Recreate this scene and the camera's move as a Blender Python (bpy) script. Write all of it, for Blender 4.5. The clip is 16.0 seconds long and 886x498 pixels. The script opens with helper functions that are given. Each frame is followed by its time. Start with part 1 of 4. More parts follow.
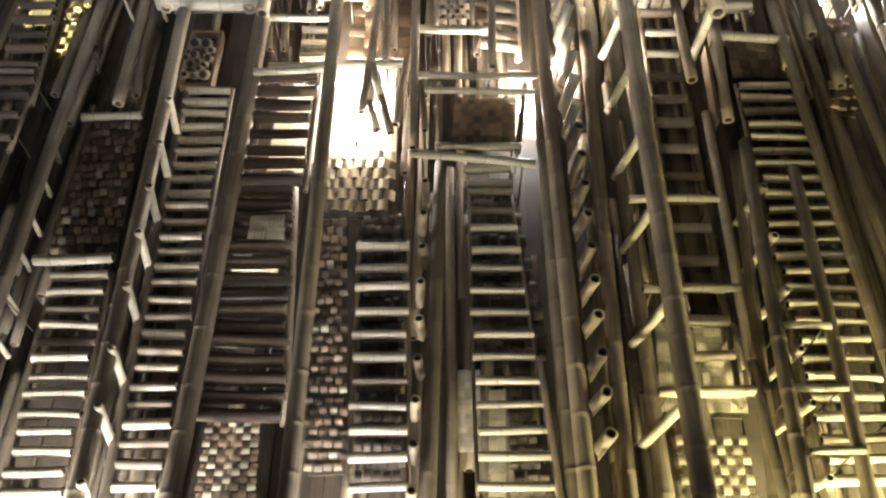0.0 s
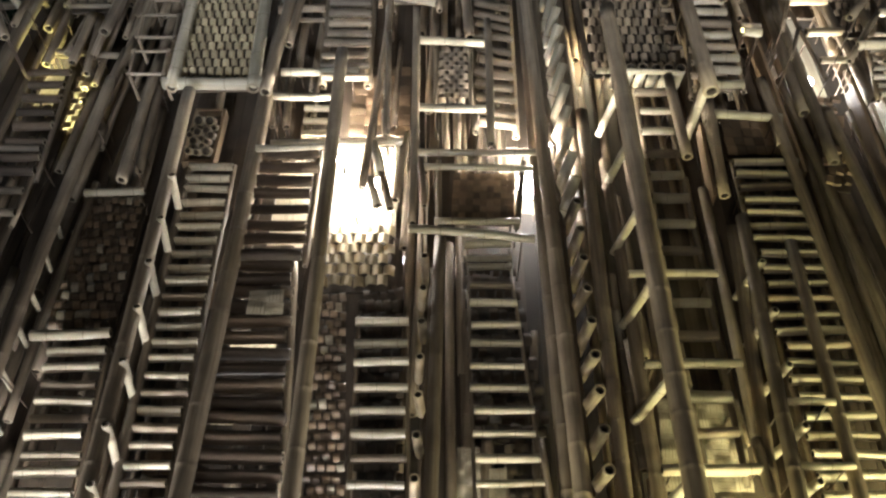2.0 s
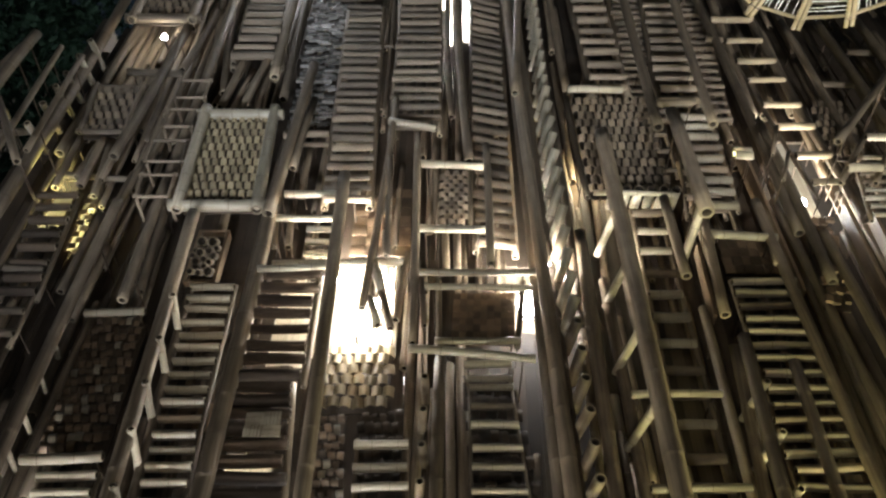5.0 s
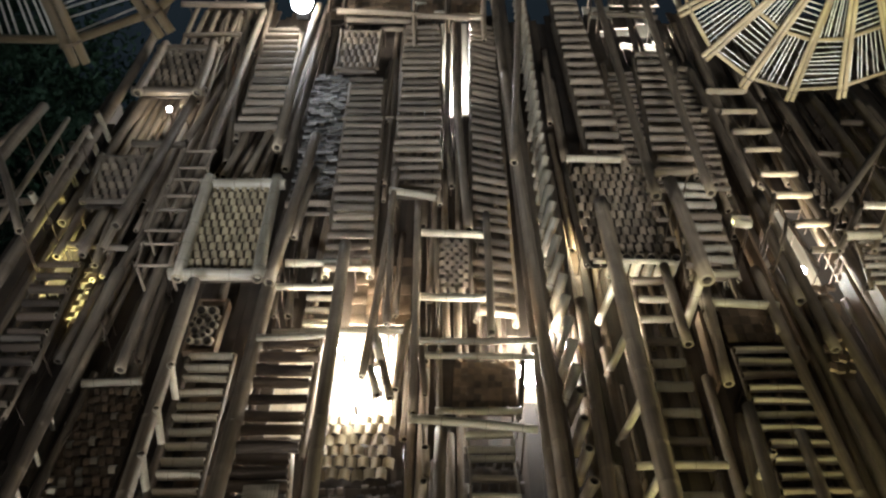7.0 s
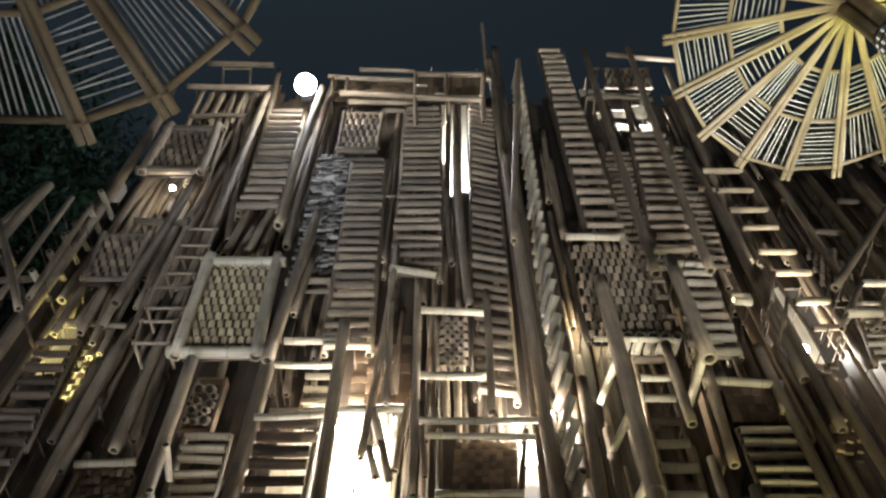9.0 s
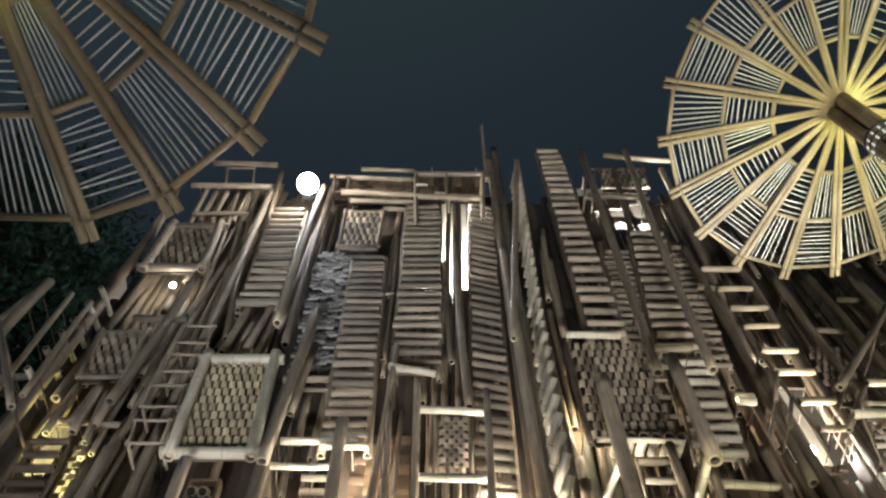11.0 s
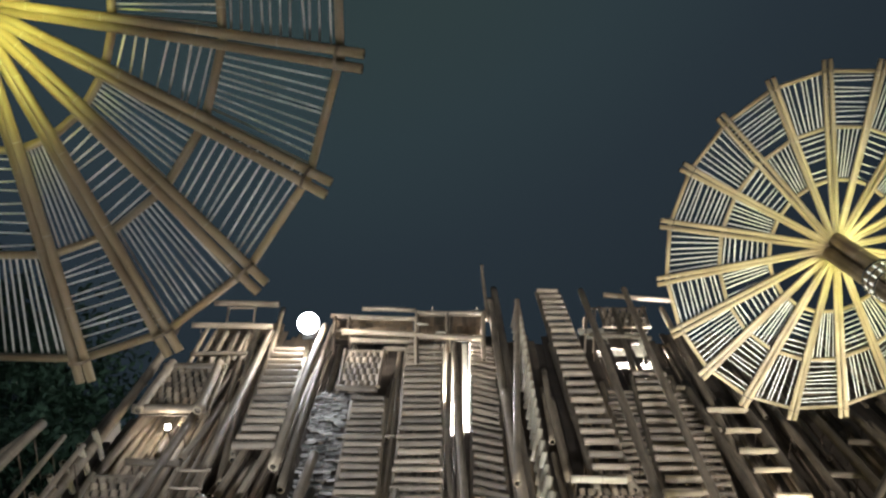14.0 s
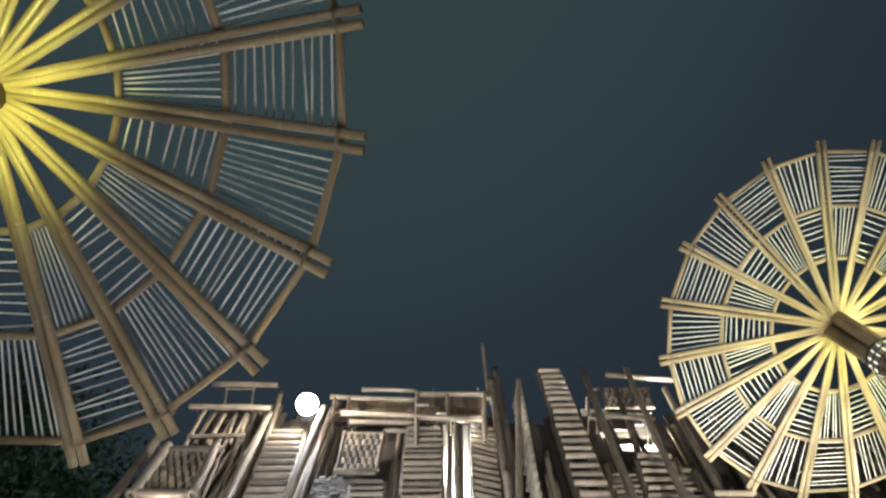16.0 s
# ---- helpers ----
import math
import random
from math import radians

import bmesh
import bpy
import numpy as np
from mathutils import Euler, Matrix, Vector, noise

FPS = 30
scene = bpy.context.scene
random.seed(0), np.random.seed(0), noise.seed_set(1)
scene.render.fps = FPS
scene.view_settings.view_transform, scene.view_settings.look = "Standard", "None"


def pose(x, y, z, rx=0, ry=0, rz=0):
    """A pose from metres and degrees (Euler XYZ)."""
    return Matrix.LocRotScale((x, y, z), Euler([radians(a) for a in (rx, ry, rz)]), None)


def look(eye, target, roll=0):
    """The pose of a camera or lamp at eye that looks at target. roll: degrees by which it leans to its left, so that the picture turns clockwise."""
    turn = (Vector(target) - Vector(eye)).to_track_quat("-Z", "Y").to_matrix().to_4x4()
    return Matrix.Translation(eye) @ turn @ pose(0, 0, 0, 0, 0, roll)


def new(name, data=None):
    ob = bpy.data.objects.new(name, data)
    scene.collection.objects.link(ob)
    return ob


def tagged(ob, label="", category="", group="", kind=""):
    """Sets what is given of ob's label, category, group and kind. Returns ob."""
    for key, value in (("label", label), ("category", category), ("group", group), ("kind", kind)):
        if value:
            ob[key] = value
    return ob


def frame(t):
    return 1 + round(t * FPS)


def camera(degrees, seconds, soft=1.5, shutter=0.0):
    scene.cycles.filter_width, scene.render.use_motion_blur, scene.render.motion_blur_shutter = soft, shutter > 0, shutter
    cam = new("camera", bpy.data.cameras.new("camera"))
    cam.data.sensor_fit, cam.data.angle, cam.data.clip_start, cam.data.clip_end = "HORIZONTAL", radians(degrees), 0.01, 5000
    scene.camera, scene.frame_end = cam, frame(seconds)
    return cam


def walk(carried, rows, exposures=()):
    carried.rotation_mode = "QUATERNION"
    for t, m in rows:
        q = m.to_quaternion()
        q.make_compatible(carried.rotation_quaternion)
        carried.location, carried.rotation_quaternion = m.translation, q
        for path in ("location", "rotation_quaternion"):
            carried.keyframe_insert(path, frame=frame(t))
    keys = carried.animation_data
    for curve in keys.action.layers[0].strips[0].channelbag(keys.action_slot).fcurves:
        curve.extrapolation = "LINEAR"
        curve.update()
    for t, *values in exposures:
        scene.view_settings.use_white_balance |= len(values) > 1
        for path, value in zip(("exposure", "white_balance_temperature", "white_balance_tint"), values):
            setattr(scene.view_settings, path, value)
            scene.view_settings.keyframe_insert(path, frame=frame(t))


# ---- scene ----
cam = camera(56.8, 16.0, soft=2.5)
EYE = 1.6      # eye height of the person who tilts the camera up
FACE = 5.5     # distance of the bamboo facade from the eye
ROWS = [
    (0, 122.14, -0.89, -0.02),
    (0.5, 123.41, -0.89, -0.06),
    (1, 124.68, -0.90, -0.06),
    (1.5, 126.15, -0.88, -0.06),
    (2, 127.37, -0.86, -0.05),
    (2.5, 128.54, -0.86, -0.03),
    (3, 130.10, -0.82, -0.00),
    (3.5, 131.28, -0.81, 0.01),
    (4, 132.95, -0.81, -0.00),
    (6.5, 139.09, -0.77, 0.12),
    (7, 140.50, -0.75, 0.12),
    (7.5, 141.97, -0.75, 0.11),
    (8, 143.26, -0.75, 0.12),
    (10.5, 150.88, -0.81, 0.03),
    (11, 152.74, -0.83, -0.02),
    (11.5, 154.31, -0.84, -0.01),
    (12, 156.36, -0.85, -0.02),
    (12.5, 158.17, -0.87, -0.04),
    (13, 159.80, -0.87, -0.04),
    (13.5, 161.16, -0.86, 0.01),
    (14, 162.47, -0.85, 0.05),
    (14.5, 163.67, -0.84, 0.12),
    (15, 165.30, -0.84, 0.14),
    (15.5, 166.69, -0.83, 0.16),
    (16, 168.01, -0.83, 0.20),
]

EXPOSURES = [(0.0, 0.75, 6050, 10), (2.0, 0.55, 6050, 10), (4.0, 0.35, 6050, 10), (7.0, 0.12, 6050, 10), (8.0, 0.2, 6050, 10), (11.0, 0.63, 6050, 10), (13.5, 0.95, 6050, 10), (16.0, 1.17, 6050, 10)]
walk(cam, [(t, pose(0, 0, EYE, rx, ry, rz)) for t, rx, ry, rz in ROWS], EXPOSURES)

# ---- night sky and lamps ----
world = bpy.data.worlds.new("night_sky")
scene.world = world
world.use_nodes = True
wn, wl = world.node_tree.nodes, world.node_tree.links
sky_bg = wn["Background"]
sky_tc, sky_sep, sky_ramp = wn.new("ShaderNodeTexCoord"), wn.new("ShaderNodeSeparateXYZ"), wn.new("ShaderNodeValToRGB")
wl.new(sky_tc.outputs["Generated"], sky_sep.inputs[0])
sky_tip = wn.new("ShaderNodeMath")
sky_tip.operation, sky_tip.inputs[1].default_value = "MULTIPLY_ADD", -0.25
wl.new(sky_sep.outputs["Y"], sky_tip.inputs[0])
wl.new(sky_sep.outputs["Z"], sky_tip.inputs[2])
sky_side = wn.new("ShaderNodeMath")
sky_side.operation, sky_side.inputs[1].default_value = "MULTIPLY_ADD", -0.16
wl.new(sky_sep.outputs["X"], sky_side.inputs[0])
wl.new(sky_tip.outputs[0], sky_side.inputs[2])
wl.new(sky_side.outputs[0], sky_ramp.inputs[0])
wl.new(sky_ramp.outputs["Color"], sky_bg.inputs["Color"])
sky_ramp.color_ramp.elements[0].position, sky_ramp.color_ramp.elements[0].color = 0.0, (0.085, 0.074, 0.060, 1)
sky_ramp.color_ramp.elements[1].position, sky_ramp.color_ramp.elements[1].color = 1.0, (0.0152, 0.0232, 0.0228, 1)
for place, tone in ((0.45, (0.0066, 0.0092, 0.0115, 1)), (0.73, (0.0078, 0.0108, 0.0138, 1)), (0.88, (0.0112, 0.0160, 0.0194, 1)), (0.95, (0.0138, 0.0210, 0.0230, 1))):
    sky_ramp.color_ramp.elements.new(place).color = tone
sky_bg.inputs["Strength"].default_value = 1.0


def lamp(kind, at, watts, colour, target=None, size=0.1, cone=70, blend=0.6):
    data = bpy.data.lights.new("lamp_light", kind)
    data.energy, data.color = watts, colour
    if kind == "AREA":
        data.size = size
    else:
        data.shadow_soft_size = size
    if kind == "SPOT":
        data.spot_size, data.spot_blend = radians(cone), blend
    ob = new("lamp_light", data)
    ob.matrix_world = look(at, target) if target else Matrix.Translation(at)
    return ob


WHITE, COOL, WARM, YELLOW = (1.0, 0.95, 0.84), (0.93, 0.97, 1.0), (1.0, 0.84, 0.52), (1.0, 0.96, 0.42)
FLOODS = [  # unseen floodlights close under the facade, and fill lights added on the square before it
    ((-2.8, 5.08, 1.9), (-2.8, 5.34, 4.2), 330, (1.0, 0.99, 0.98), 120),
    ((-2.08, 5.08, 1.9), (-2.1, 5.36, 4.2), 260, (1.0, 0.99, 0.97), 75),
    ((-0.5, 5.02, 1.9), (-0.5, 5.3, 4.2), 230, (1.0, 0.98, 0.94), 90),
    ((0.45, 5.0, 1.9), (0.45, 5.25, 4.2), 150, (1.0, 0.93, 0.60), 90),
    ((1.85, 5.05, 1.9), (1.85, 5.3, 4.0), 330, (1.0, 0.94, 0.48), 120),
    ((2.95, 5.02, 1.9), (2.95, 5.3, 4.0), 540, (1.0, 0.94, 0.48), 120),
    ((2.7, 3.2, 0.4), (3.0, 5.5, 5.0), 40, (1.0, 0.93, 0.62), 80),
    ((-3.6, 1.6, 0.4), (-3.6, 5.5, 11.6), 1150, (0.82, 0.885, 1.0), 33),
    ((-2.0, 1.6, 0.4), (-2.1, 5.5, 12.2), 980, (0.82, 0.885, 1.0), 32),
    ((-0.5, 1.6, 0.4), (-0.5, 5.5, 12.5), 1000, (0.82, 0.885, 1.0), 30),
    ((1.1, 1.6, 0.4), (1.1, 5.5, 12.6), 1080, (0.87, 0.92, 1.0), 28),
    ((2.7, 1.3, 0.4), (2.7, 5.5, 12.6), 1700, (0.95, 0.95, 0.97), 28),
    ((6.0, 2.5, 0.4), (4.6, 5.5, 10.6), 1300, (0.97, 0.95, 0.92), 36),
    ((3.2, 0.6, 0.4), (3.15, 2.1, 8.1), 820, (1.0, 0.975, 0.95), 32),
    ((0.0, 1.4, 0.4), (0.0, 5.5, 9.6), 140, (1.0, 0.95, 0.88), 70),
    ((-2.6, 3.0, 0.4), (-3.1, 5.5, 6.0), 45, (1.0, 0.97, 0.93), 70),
    # added fill for the underside of the left umbrella
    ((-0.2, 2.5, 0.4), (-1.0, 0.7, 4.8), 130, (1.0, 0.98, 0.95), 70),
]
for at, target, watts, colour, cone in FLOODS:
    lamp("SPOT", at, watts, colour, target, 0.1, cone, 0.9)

# ---- materials ----


def material(name):
    m = bpy.data.materials.new(name)
    m.use_nodes = True
    n, l = m.node_tree.nodes, m.node_tree.links
    return m, n, l, n["Principled BSDF"]


def cane(name, light, dark, stain, rough=0.5, streak=(45, 45, 2.2), spread=0.5, loose=False):
    """Split or whole bamboo: streaks along the cane, blotches, and a tone of its own for each piece."""
    m, n, l, b = material(name)
    tc, info = n.new("ShaderNodeTexCoord"), n.new("ShaderNodeNewGeometry" if loose else "ShaderNodeObjectInfo")
    chance = info.outputs["Random Per Island" if loose else "Random"]
    mp = n.new("ShaderNodeMapping")
    mp.inputs["Scale"].default_value = streak
    l.new(tc.outputs["Object"], mp.inputs["Vector"])
    add = n.new("ShaderNodeVectorMath")
    add.operation = "ADD"
    l.new(mp.outputs[0], add.inputs[0])
    l.new(chance, add.inputs[1])
    fine, big = n.new("ShaderNodeTexNoise"), n.new("ShaderNodeTexNoise")
    fine.inputs["Scale"].default_value, fine.inputs["Detail"].default_value = 1.0, 5
    big.inputs["Scale"].default_value, big.inputs["Detail"].default_value = 3.5, 4
    geo = n.new("ShaderNodeNewGeometry")
    l.new(add.outputs[0], fine.inputs["Vector"])
    l.new(geo.outputs["Position"], big.inputs["Vector"])
    ramp = n.new("ShaderNodeValToRGB")
    ramp.color_ramp.elements[0].position, ramp.color_ramp.elements[1].position = 0.32, 0.68
    ramp.color_ramp.elements[0].color, ramp.color_ramp.elements[1].color = (*dark, 1), (*light, 1)
    l.new(fine.outputs["Fac"], ramp.inputs[0])
    blot = n.new("ShaderNodeValToRGB")
    blot.color_ramp.elements[0].position, blot.color_ramp.elements[1].position = 0.45, 0.72
    l.new(big.outputs["Fac"], blot.inputs[0])
    mix = n.new("ShaderNodeMixRGB")
    mix.inputs[2].default_value = (*stain, 1)
    half = n.new("ShaderNodeMath")
    half.operation = "MULTIPLY"
    half.inputs[1].default_value = 0.65
    l.new(blot.outputs["Color"], half.inputs[0])
    l.new(half.outputs[0], mix.inputs[0])
    l.new(ramp.outputs["Color"], mix.inputs[1])
    hsv, val = n.new("ShaderNodeHueSaturation"), n.new("ShaderNodeMapRange")
    val.inputs["To Min"].default_value, val.inputs["To Max"].default_value = 1 - spread, 1 + spread * 0.6
    l.new(chance, val.inputs["Value"])
    l.new(val.outputs[0], hsv.inputs["Value"])
    l.new(mix.outputs[0], hsv.inputs["Color"])
    l.new(hsv.outputs[0], b.inputs["Base Color"])
    b.inputs["Roughness"].default_value = rough
    bump = n.new("ShaderNodeBump")
    bump.inputs["Strength"].default_value, bump.inputs["Distance"].default_value = 0.35, 0.004
    l.new(fine.outputs["Fac"], bump.inputs["Height"])
    l.new(bump.outputs[0], b.inputs["Normal"])
    return m


def plain(name, colour, rough=0.6, metal=0.0, glow=0.0, tone=None):
    m, n, l, b = material(name)
    b.inputs["Base Color"].default_value = (*colour, 1)
    b.inputs["Roughness"].default_value, b.inputs["Metallic"].default_value = rough, metal
    if glow:
        b.inputs["Emission Color"].default_value = (*(tone or colour), 1)
        b.inputs["Emission Strength"].default_value = glow
    else:
        tex, ramp = n.new("ShaderNodeTexNoise"), n.new("ShaderNodeValToRGB")
        tex.inputs["Scale"].default_value, tex.inputs["Detail"].default_value = 9, 6
        ramp.color_ramp.elements[0].color = (*[c * 0.6 for c in colour], 1)
        ramp.color_ramp.elements[1].color = (*[min(1, c * 1.3) for c in colour], 1)
        l.new(tex.outputs["Fac"], ramp.inputs[0])
        l.new(ramp.outputs[0], b.inputs["Base Color"])
    return m


BAMBOO = cane("weathered_bamboo", (0.335, 0.257, 0.168), (0.19, 0.142, 0.09), (0.115, 0.083, 0.055), 0.62)
PALE = cane("pale_bamboo", (0.56, 0.485, 0.35), (0.40, 0.335, 0.225), (0.27, 0.22, 0.145), 0.28, spread=0.38)
RIBNODE = cane("pale_rib_node", (0.56, 0.50, 0.38), (0.40, 0.34, 0.24), (0.25, 0.2, 0.13), 0.5)
INFILL = cane("loose_bamboo", (0.335, 0.257, 0.168), (0.19, 0.142, 0.09), (0.115, 0.083, 0.055), 0.62, loose=True)
NODE = cane("bamboo_node", (0.29, 0.225, 0.148), (0.165, 0.125, 0.08), (0.095, 0.07, 0.046), 0.6)
BORE_SHADE = plain("shaded_bamboo_inside", (0.05, 0.035, 0.02), 0.9)
CUT = cane("cut_bamboo_end", (0.36, 0.29, 0.185), (0.25, 0.19, 0.115), (0.16, 0.12, 0.075), 0.7)
BROWN = cane("brown_bamboo_splint", (0.34, 0.232, 0.135), (0.19, 0.126, 0.072), (0.11, 0.073, 0.044), 0.5, spread=0.6)
GREY = cane("grey_weathered_splint", (0.33, 0.298, 0.25), (0.18, 0.155, 0.123), (0.10, 0.083, 0.064), 0.42, spread=0.6)
# dark brown, kept low so gaps between rungs read as shaded
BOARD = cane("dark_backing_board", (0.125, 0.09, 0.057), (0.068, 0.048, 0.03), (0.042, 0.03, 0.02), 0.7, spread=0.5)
SPLIT = cane("pale_split_cane", (0.84, 0.83, 0.79), (0.72, 0.70, 0.65), (0.62, 0.59, 0.54), 0.35, spread=0.25)
CANOPY = cane("yellow_bamboo_rib", (0.46, 0.37, 0.225), (0.28, 0.21, 0.12), (0.19, 0.135, 0.08), 0.36, spread=0.3)
MATPALE = cane("pale_woven_mat", (0.60, 0.52, 0.38), (0.42, 0.35, 0.24), (0.33, 0.27, 0.18), 0.6, spread=0.25)
TAN = cane("tan_bamboo_splint", (0.50, 0.40, 0.235), (0.34, 0.26, 0.145), (0.24, 0.18, 0.10), 0.55, spread=0.3)
METAL = plain("black_lamp_metal", (0.03, 0.03, 0.03), 0.5, 0.6)
BULB = plain("lit_lamp_glass", (1, 1, 1), 0.3, 0, 60.0, (1.0, 0.96, 0.9))
BULBY = plain("lit_warm_lamp_glass", (1, 0.9, 0.5), 0.3, 0, 3.0, (1.0, 0.92, 0.42))
BULBW = plain("lit_white_lens", (1, 1, 1), 0.3, 0, 0.45, (1.0, 0.97, 0.88))
STONE = plain("paving_stone", (0.22, 0.20, 0.18), 0.85)
# near-black green: the lack of light on the leaves is in the colour
LEAF = plain("unlit_foliage", (0.007, 0.015, 0.008), 0.95)
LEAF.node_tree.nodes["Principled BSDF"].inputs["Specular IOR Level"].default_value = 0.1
BARK = plain("tree_bark", (0.09, 0.07, 0.05), 0.9)

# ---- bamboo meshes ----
MATS = {"bamboo": (BAMBOO, NODE, CUT, BORE_SHADE), "pale": (PALE, NODE, CUT, BORE_SHADE), "canopy": (CANOPY, RIBNODE, CUT, BORE_SHADE), "brown": (BROWN, NODE, CUT, BORE_SHADE), "infill": (INFILL, NODE, CUT, BORE_SHADE)}


def mesh_of(name, verts, faces, mats, index=None, smooth=True):
    me = bpy.data.meshes.new(name)
    me.from_pydata(verts, [], faces)
    for m in mats:
        me.materials.append(m)
    if index:
        me.polygons.foreach_set("material_index", index)
    if smooth:
        me.polygons.foreach_set("use_smooth", [True] * len(me.polygons))
    me.update()
    return me


def cane_mesh(length, r, kind="bamboo", sides=10, gap=0.34, bow=0.0, taper=0.06, bore=0.62):
    """A hollow cane along +z from the origin, with swollen nodes and open cut ends."""
    rings, z = [(0.0, r, 0)], gap * random.uniform(0.3, 0.9)
    h = min(0.011, r * 0.3)
    while z < length - 4 * h:
        rings += [(z - 3 * h, r, 0), (z - h, r * 0.99, 0), (z - h * 0.3, r * 1.06, 1), (z + h * 0.3, r * 1.045, 1), (z + h, r * 0.99, 0), (z + 3 * h, r, 0)]
        z += gap * random.uniform(0.8, 1.2)
    rings.append((length, r, 0))
    verts, faces, index = [], [], []
    phase, lean = random.uniform(0, 6.3), random.uniform(0, 6.3)
    dent = [1 + random.uniform(-0.04, 0.04) for _ in range(sides)]

    def ring(z, rad):
        off = bow * math.sin(math.pi * z / length) if length else 0
        start = len(verts)
        for k in range(sides):
            a = phase + 2 * math.pi * k / sides
            verts.append((rad * dent[k] * math.cos(a) + off * math.cos(lean), rad * dent[k] * math.sin(a) + off * math.sin(lean), z))
        return start

    def skin(a, b, mat):
        for k in range(sides):
            j = (k + 1) % sides
            faces.append((a + k, a + j, b + j, b + k))
            index.append(mat)

    starts = [(ring(z, rad * (1 - taper * z / length)), mat) for z, rad, mat in rings]
    for (a, m0), (b, m1) in zip(starts, starts[1:]):
        skin(a, b, 1 if m0 and m1 else 0)
    # shallow bores, wall and cap near-black for the shade of a deep hollow
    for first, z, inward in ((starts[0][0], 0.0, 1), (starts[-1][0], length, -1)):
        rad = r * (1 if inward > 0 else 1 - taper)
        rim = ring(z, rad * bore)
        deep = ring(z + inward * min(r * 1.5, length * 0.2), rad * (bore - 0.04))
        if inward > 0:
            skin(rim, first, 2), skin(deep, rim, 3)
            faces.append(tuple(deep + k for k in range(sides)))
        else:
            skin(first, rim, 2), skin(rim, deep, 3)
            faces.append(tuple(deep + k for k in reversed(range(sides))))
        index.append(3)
    return mesh_of("cane", verts, faces, MATS[kind], index)


def along(a, b):
    """The pose of a thing built along +z from the origin that is to run from a to b."""
    a, b = Vector(a), Vector(b)
    return Matrix.Translation(a) @ (b - a).to_track_quat("Z", "Y").to_matrix().to_4x4()


def part(name, me, parent, m, label=""):
    ob = new(name, me)
    ob.parent = parent
    ob.matrix_local = m
    return tagged(ob, label)


def thing(name, at, label, category, group=""):
    ob = new(name)
    ob.empty_display_size = 0.1
    ob.matrix_world = Matrix.Translation(at)
    return tagged(ob, label, category, group)


def unit_cane(kind):
    me = cane_mesh(0.5, 0.03, kind, 9, 0.26, 0.004)
    for v in me.vertices:
        v.co.x, v.co.y, v.co.z = v.co.x / 0.03, v.co.y / 0.03, v.co.z / 0.5
    return me


RUNGS = [unit_cane("pale") for _ in range(6)]
BACK = FACE + 0.15


def bracket(ob, p):
    """A thin cane that ties a thing back to the screen."""
    p = Vector(p)
    if p.y < BACK - 0.02 and p.z < 14.0:
        a = ob.matrix_world.inverted() @ along(p, (p.x, BACK, p.z - 0.02))
        part("bracket", DARKRUNGS[0], ob, a @ Matrix.Diagonal((0.007, 0.007, BACK - p.y, 1)))



# dark brown that also carries the shade of rungs seen against light
DARK = cane("dark_shaded_bamboo", (0.13, 0.088, 0.052), (0.075, 0.05, 0.03), (0.045, 0.031, 0.02), 0.8)
MATS["dark"] = (DARK, DARK, CUT, BORE_SHADE)
MIDRUNGS = [unit_cane("bamboo") for _ in range(6)]
DARKRUNGS = [unit_cane("dark") for _ in range(6)]


TANRUNGS = [unit_cane("canopy") for _ in range(6)]


def pole(x0, y0, z0, x1, y1, z1, r, kind="bamboo", foot=False):
    a, b = Vector((x0, y0, z0)), Vector((x1, y1, z1))
    if a.z > b.z:
        a, b = b, a
    if foot or a.z < 3.3 and b.z > 3.6:  # stands on the ground
        a = a + (a - b) * (a.z / (b.z - a.z))
    length = (b - a).length
    ob = new("bamboo_pole", cane_mesh(length, r, kind, 11, random.uniform(0.3, 0.42), min(0.035, length * 0.006)))
    ob.matrix_world = along(a, b)
    if a.z > 0.1:
        bracket(ob, a.lerp(b, 0.2)), bracket(ob, a.lerp(b, 0.85))
    size = "thick" if r > 0.055 else "slender"
    word = "leaning" if abs(b.x - a.x) + abs(b.y - a.y) > 0.3 * (b.z - a.z) else "upright"
    return tagged(ob, f"{size} {word} weathered bamboo pole of the facade", "bamboo pole", "poles of the facade")


def beam(x0, y0, z0, x1, y1, z1, r, kind=""):
    # beams above 8.5 m take darker bamboo, dimming them under the lamps by colour
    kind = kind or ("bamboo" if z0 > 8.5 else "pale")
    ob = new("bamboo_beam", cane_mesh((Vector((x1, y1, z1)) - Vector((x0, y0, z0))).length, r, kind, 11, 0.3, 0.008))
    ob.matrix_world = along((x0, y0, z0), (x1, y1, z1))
    for t in (0.1, 0.9):
        bracket(ob, lerp((x0, y0, z0), (x1, y1, z1), t))
    return tagged(ob, "short level bamboo beam tied across the facade", "bamboo beam", "beams of the facade")


def lerp(a, b, t):
    return [p + (q - p) * t for p, q in zip(a, b)]


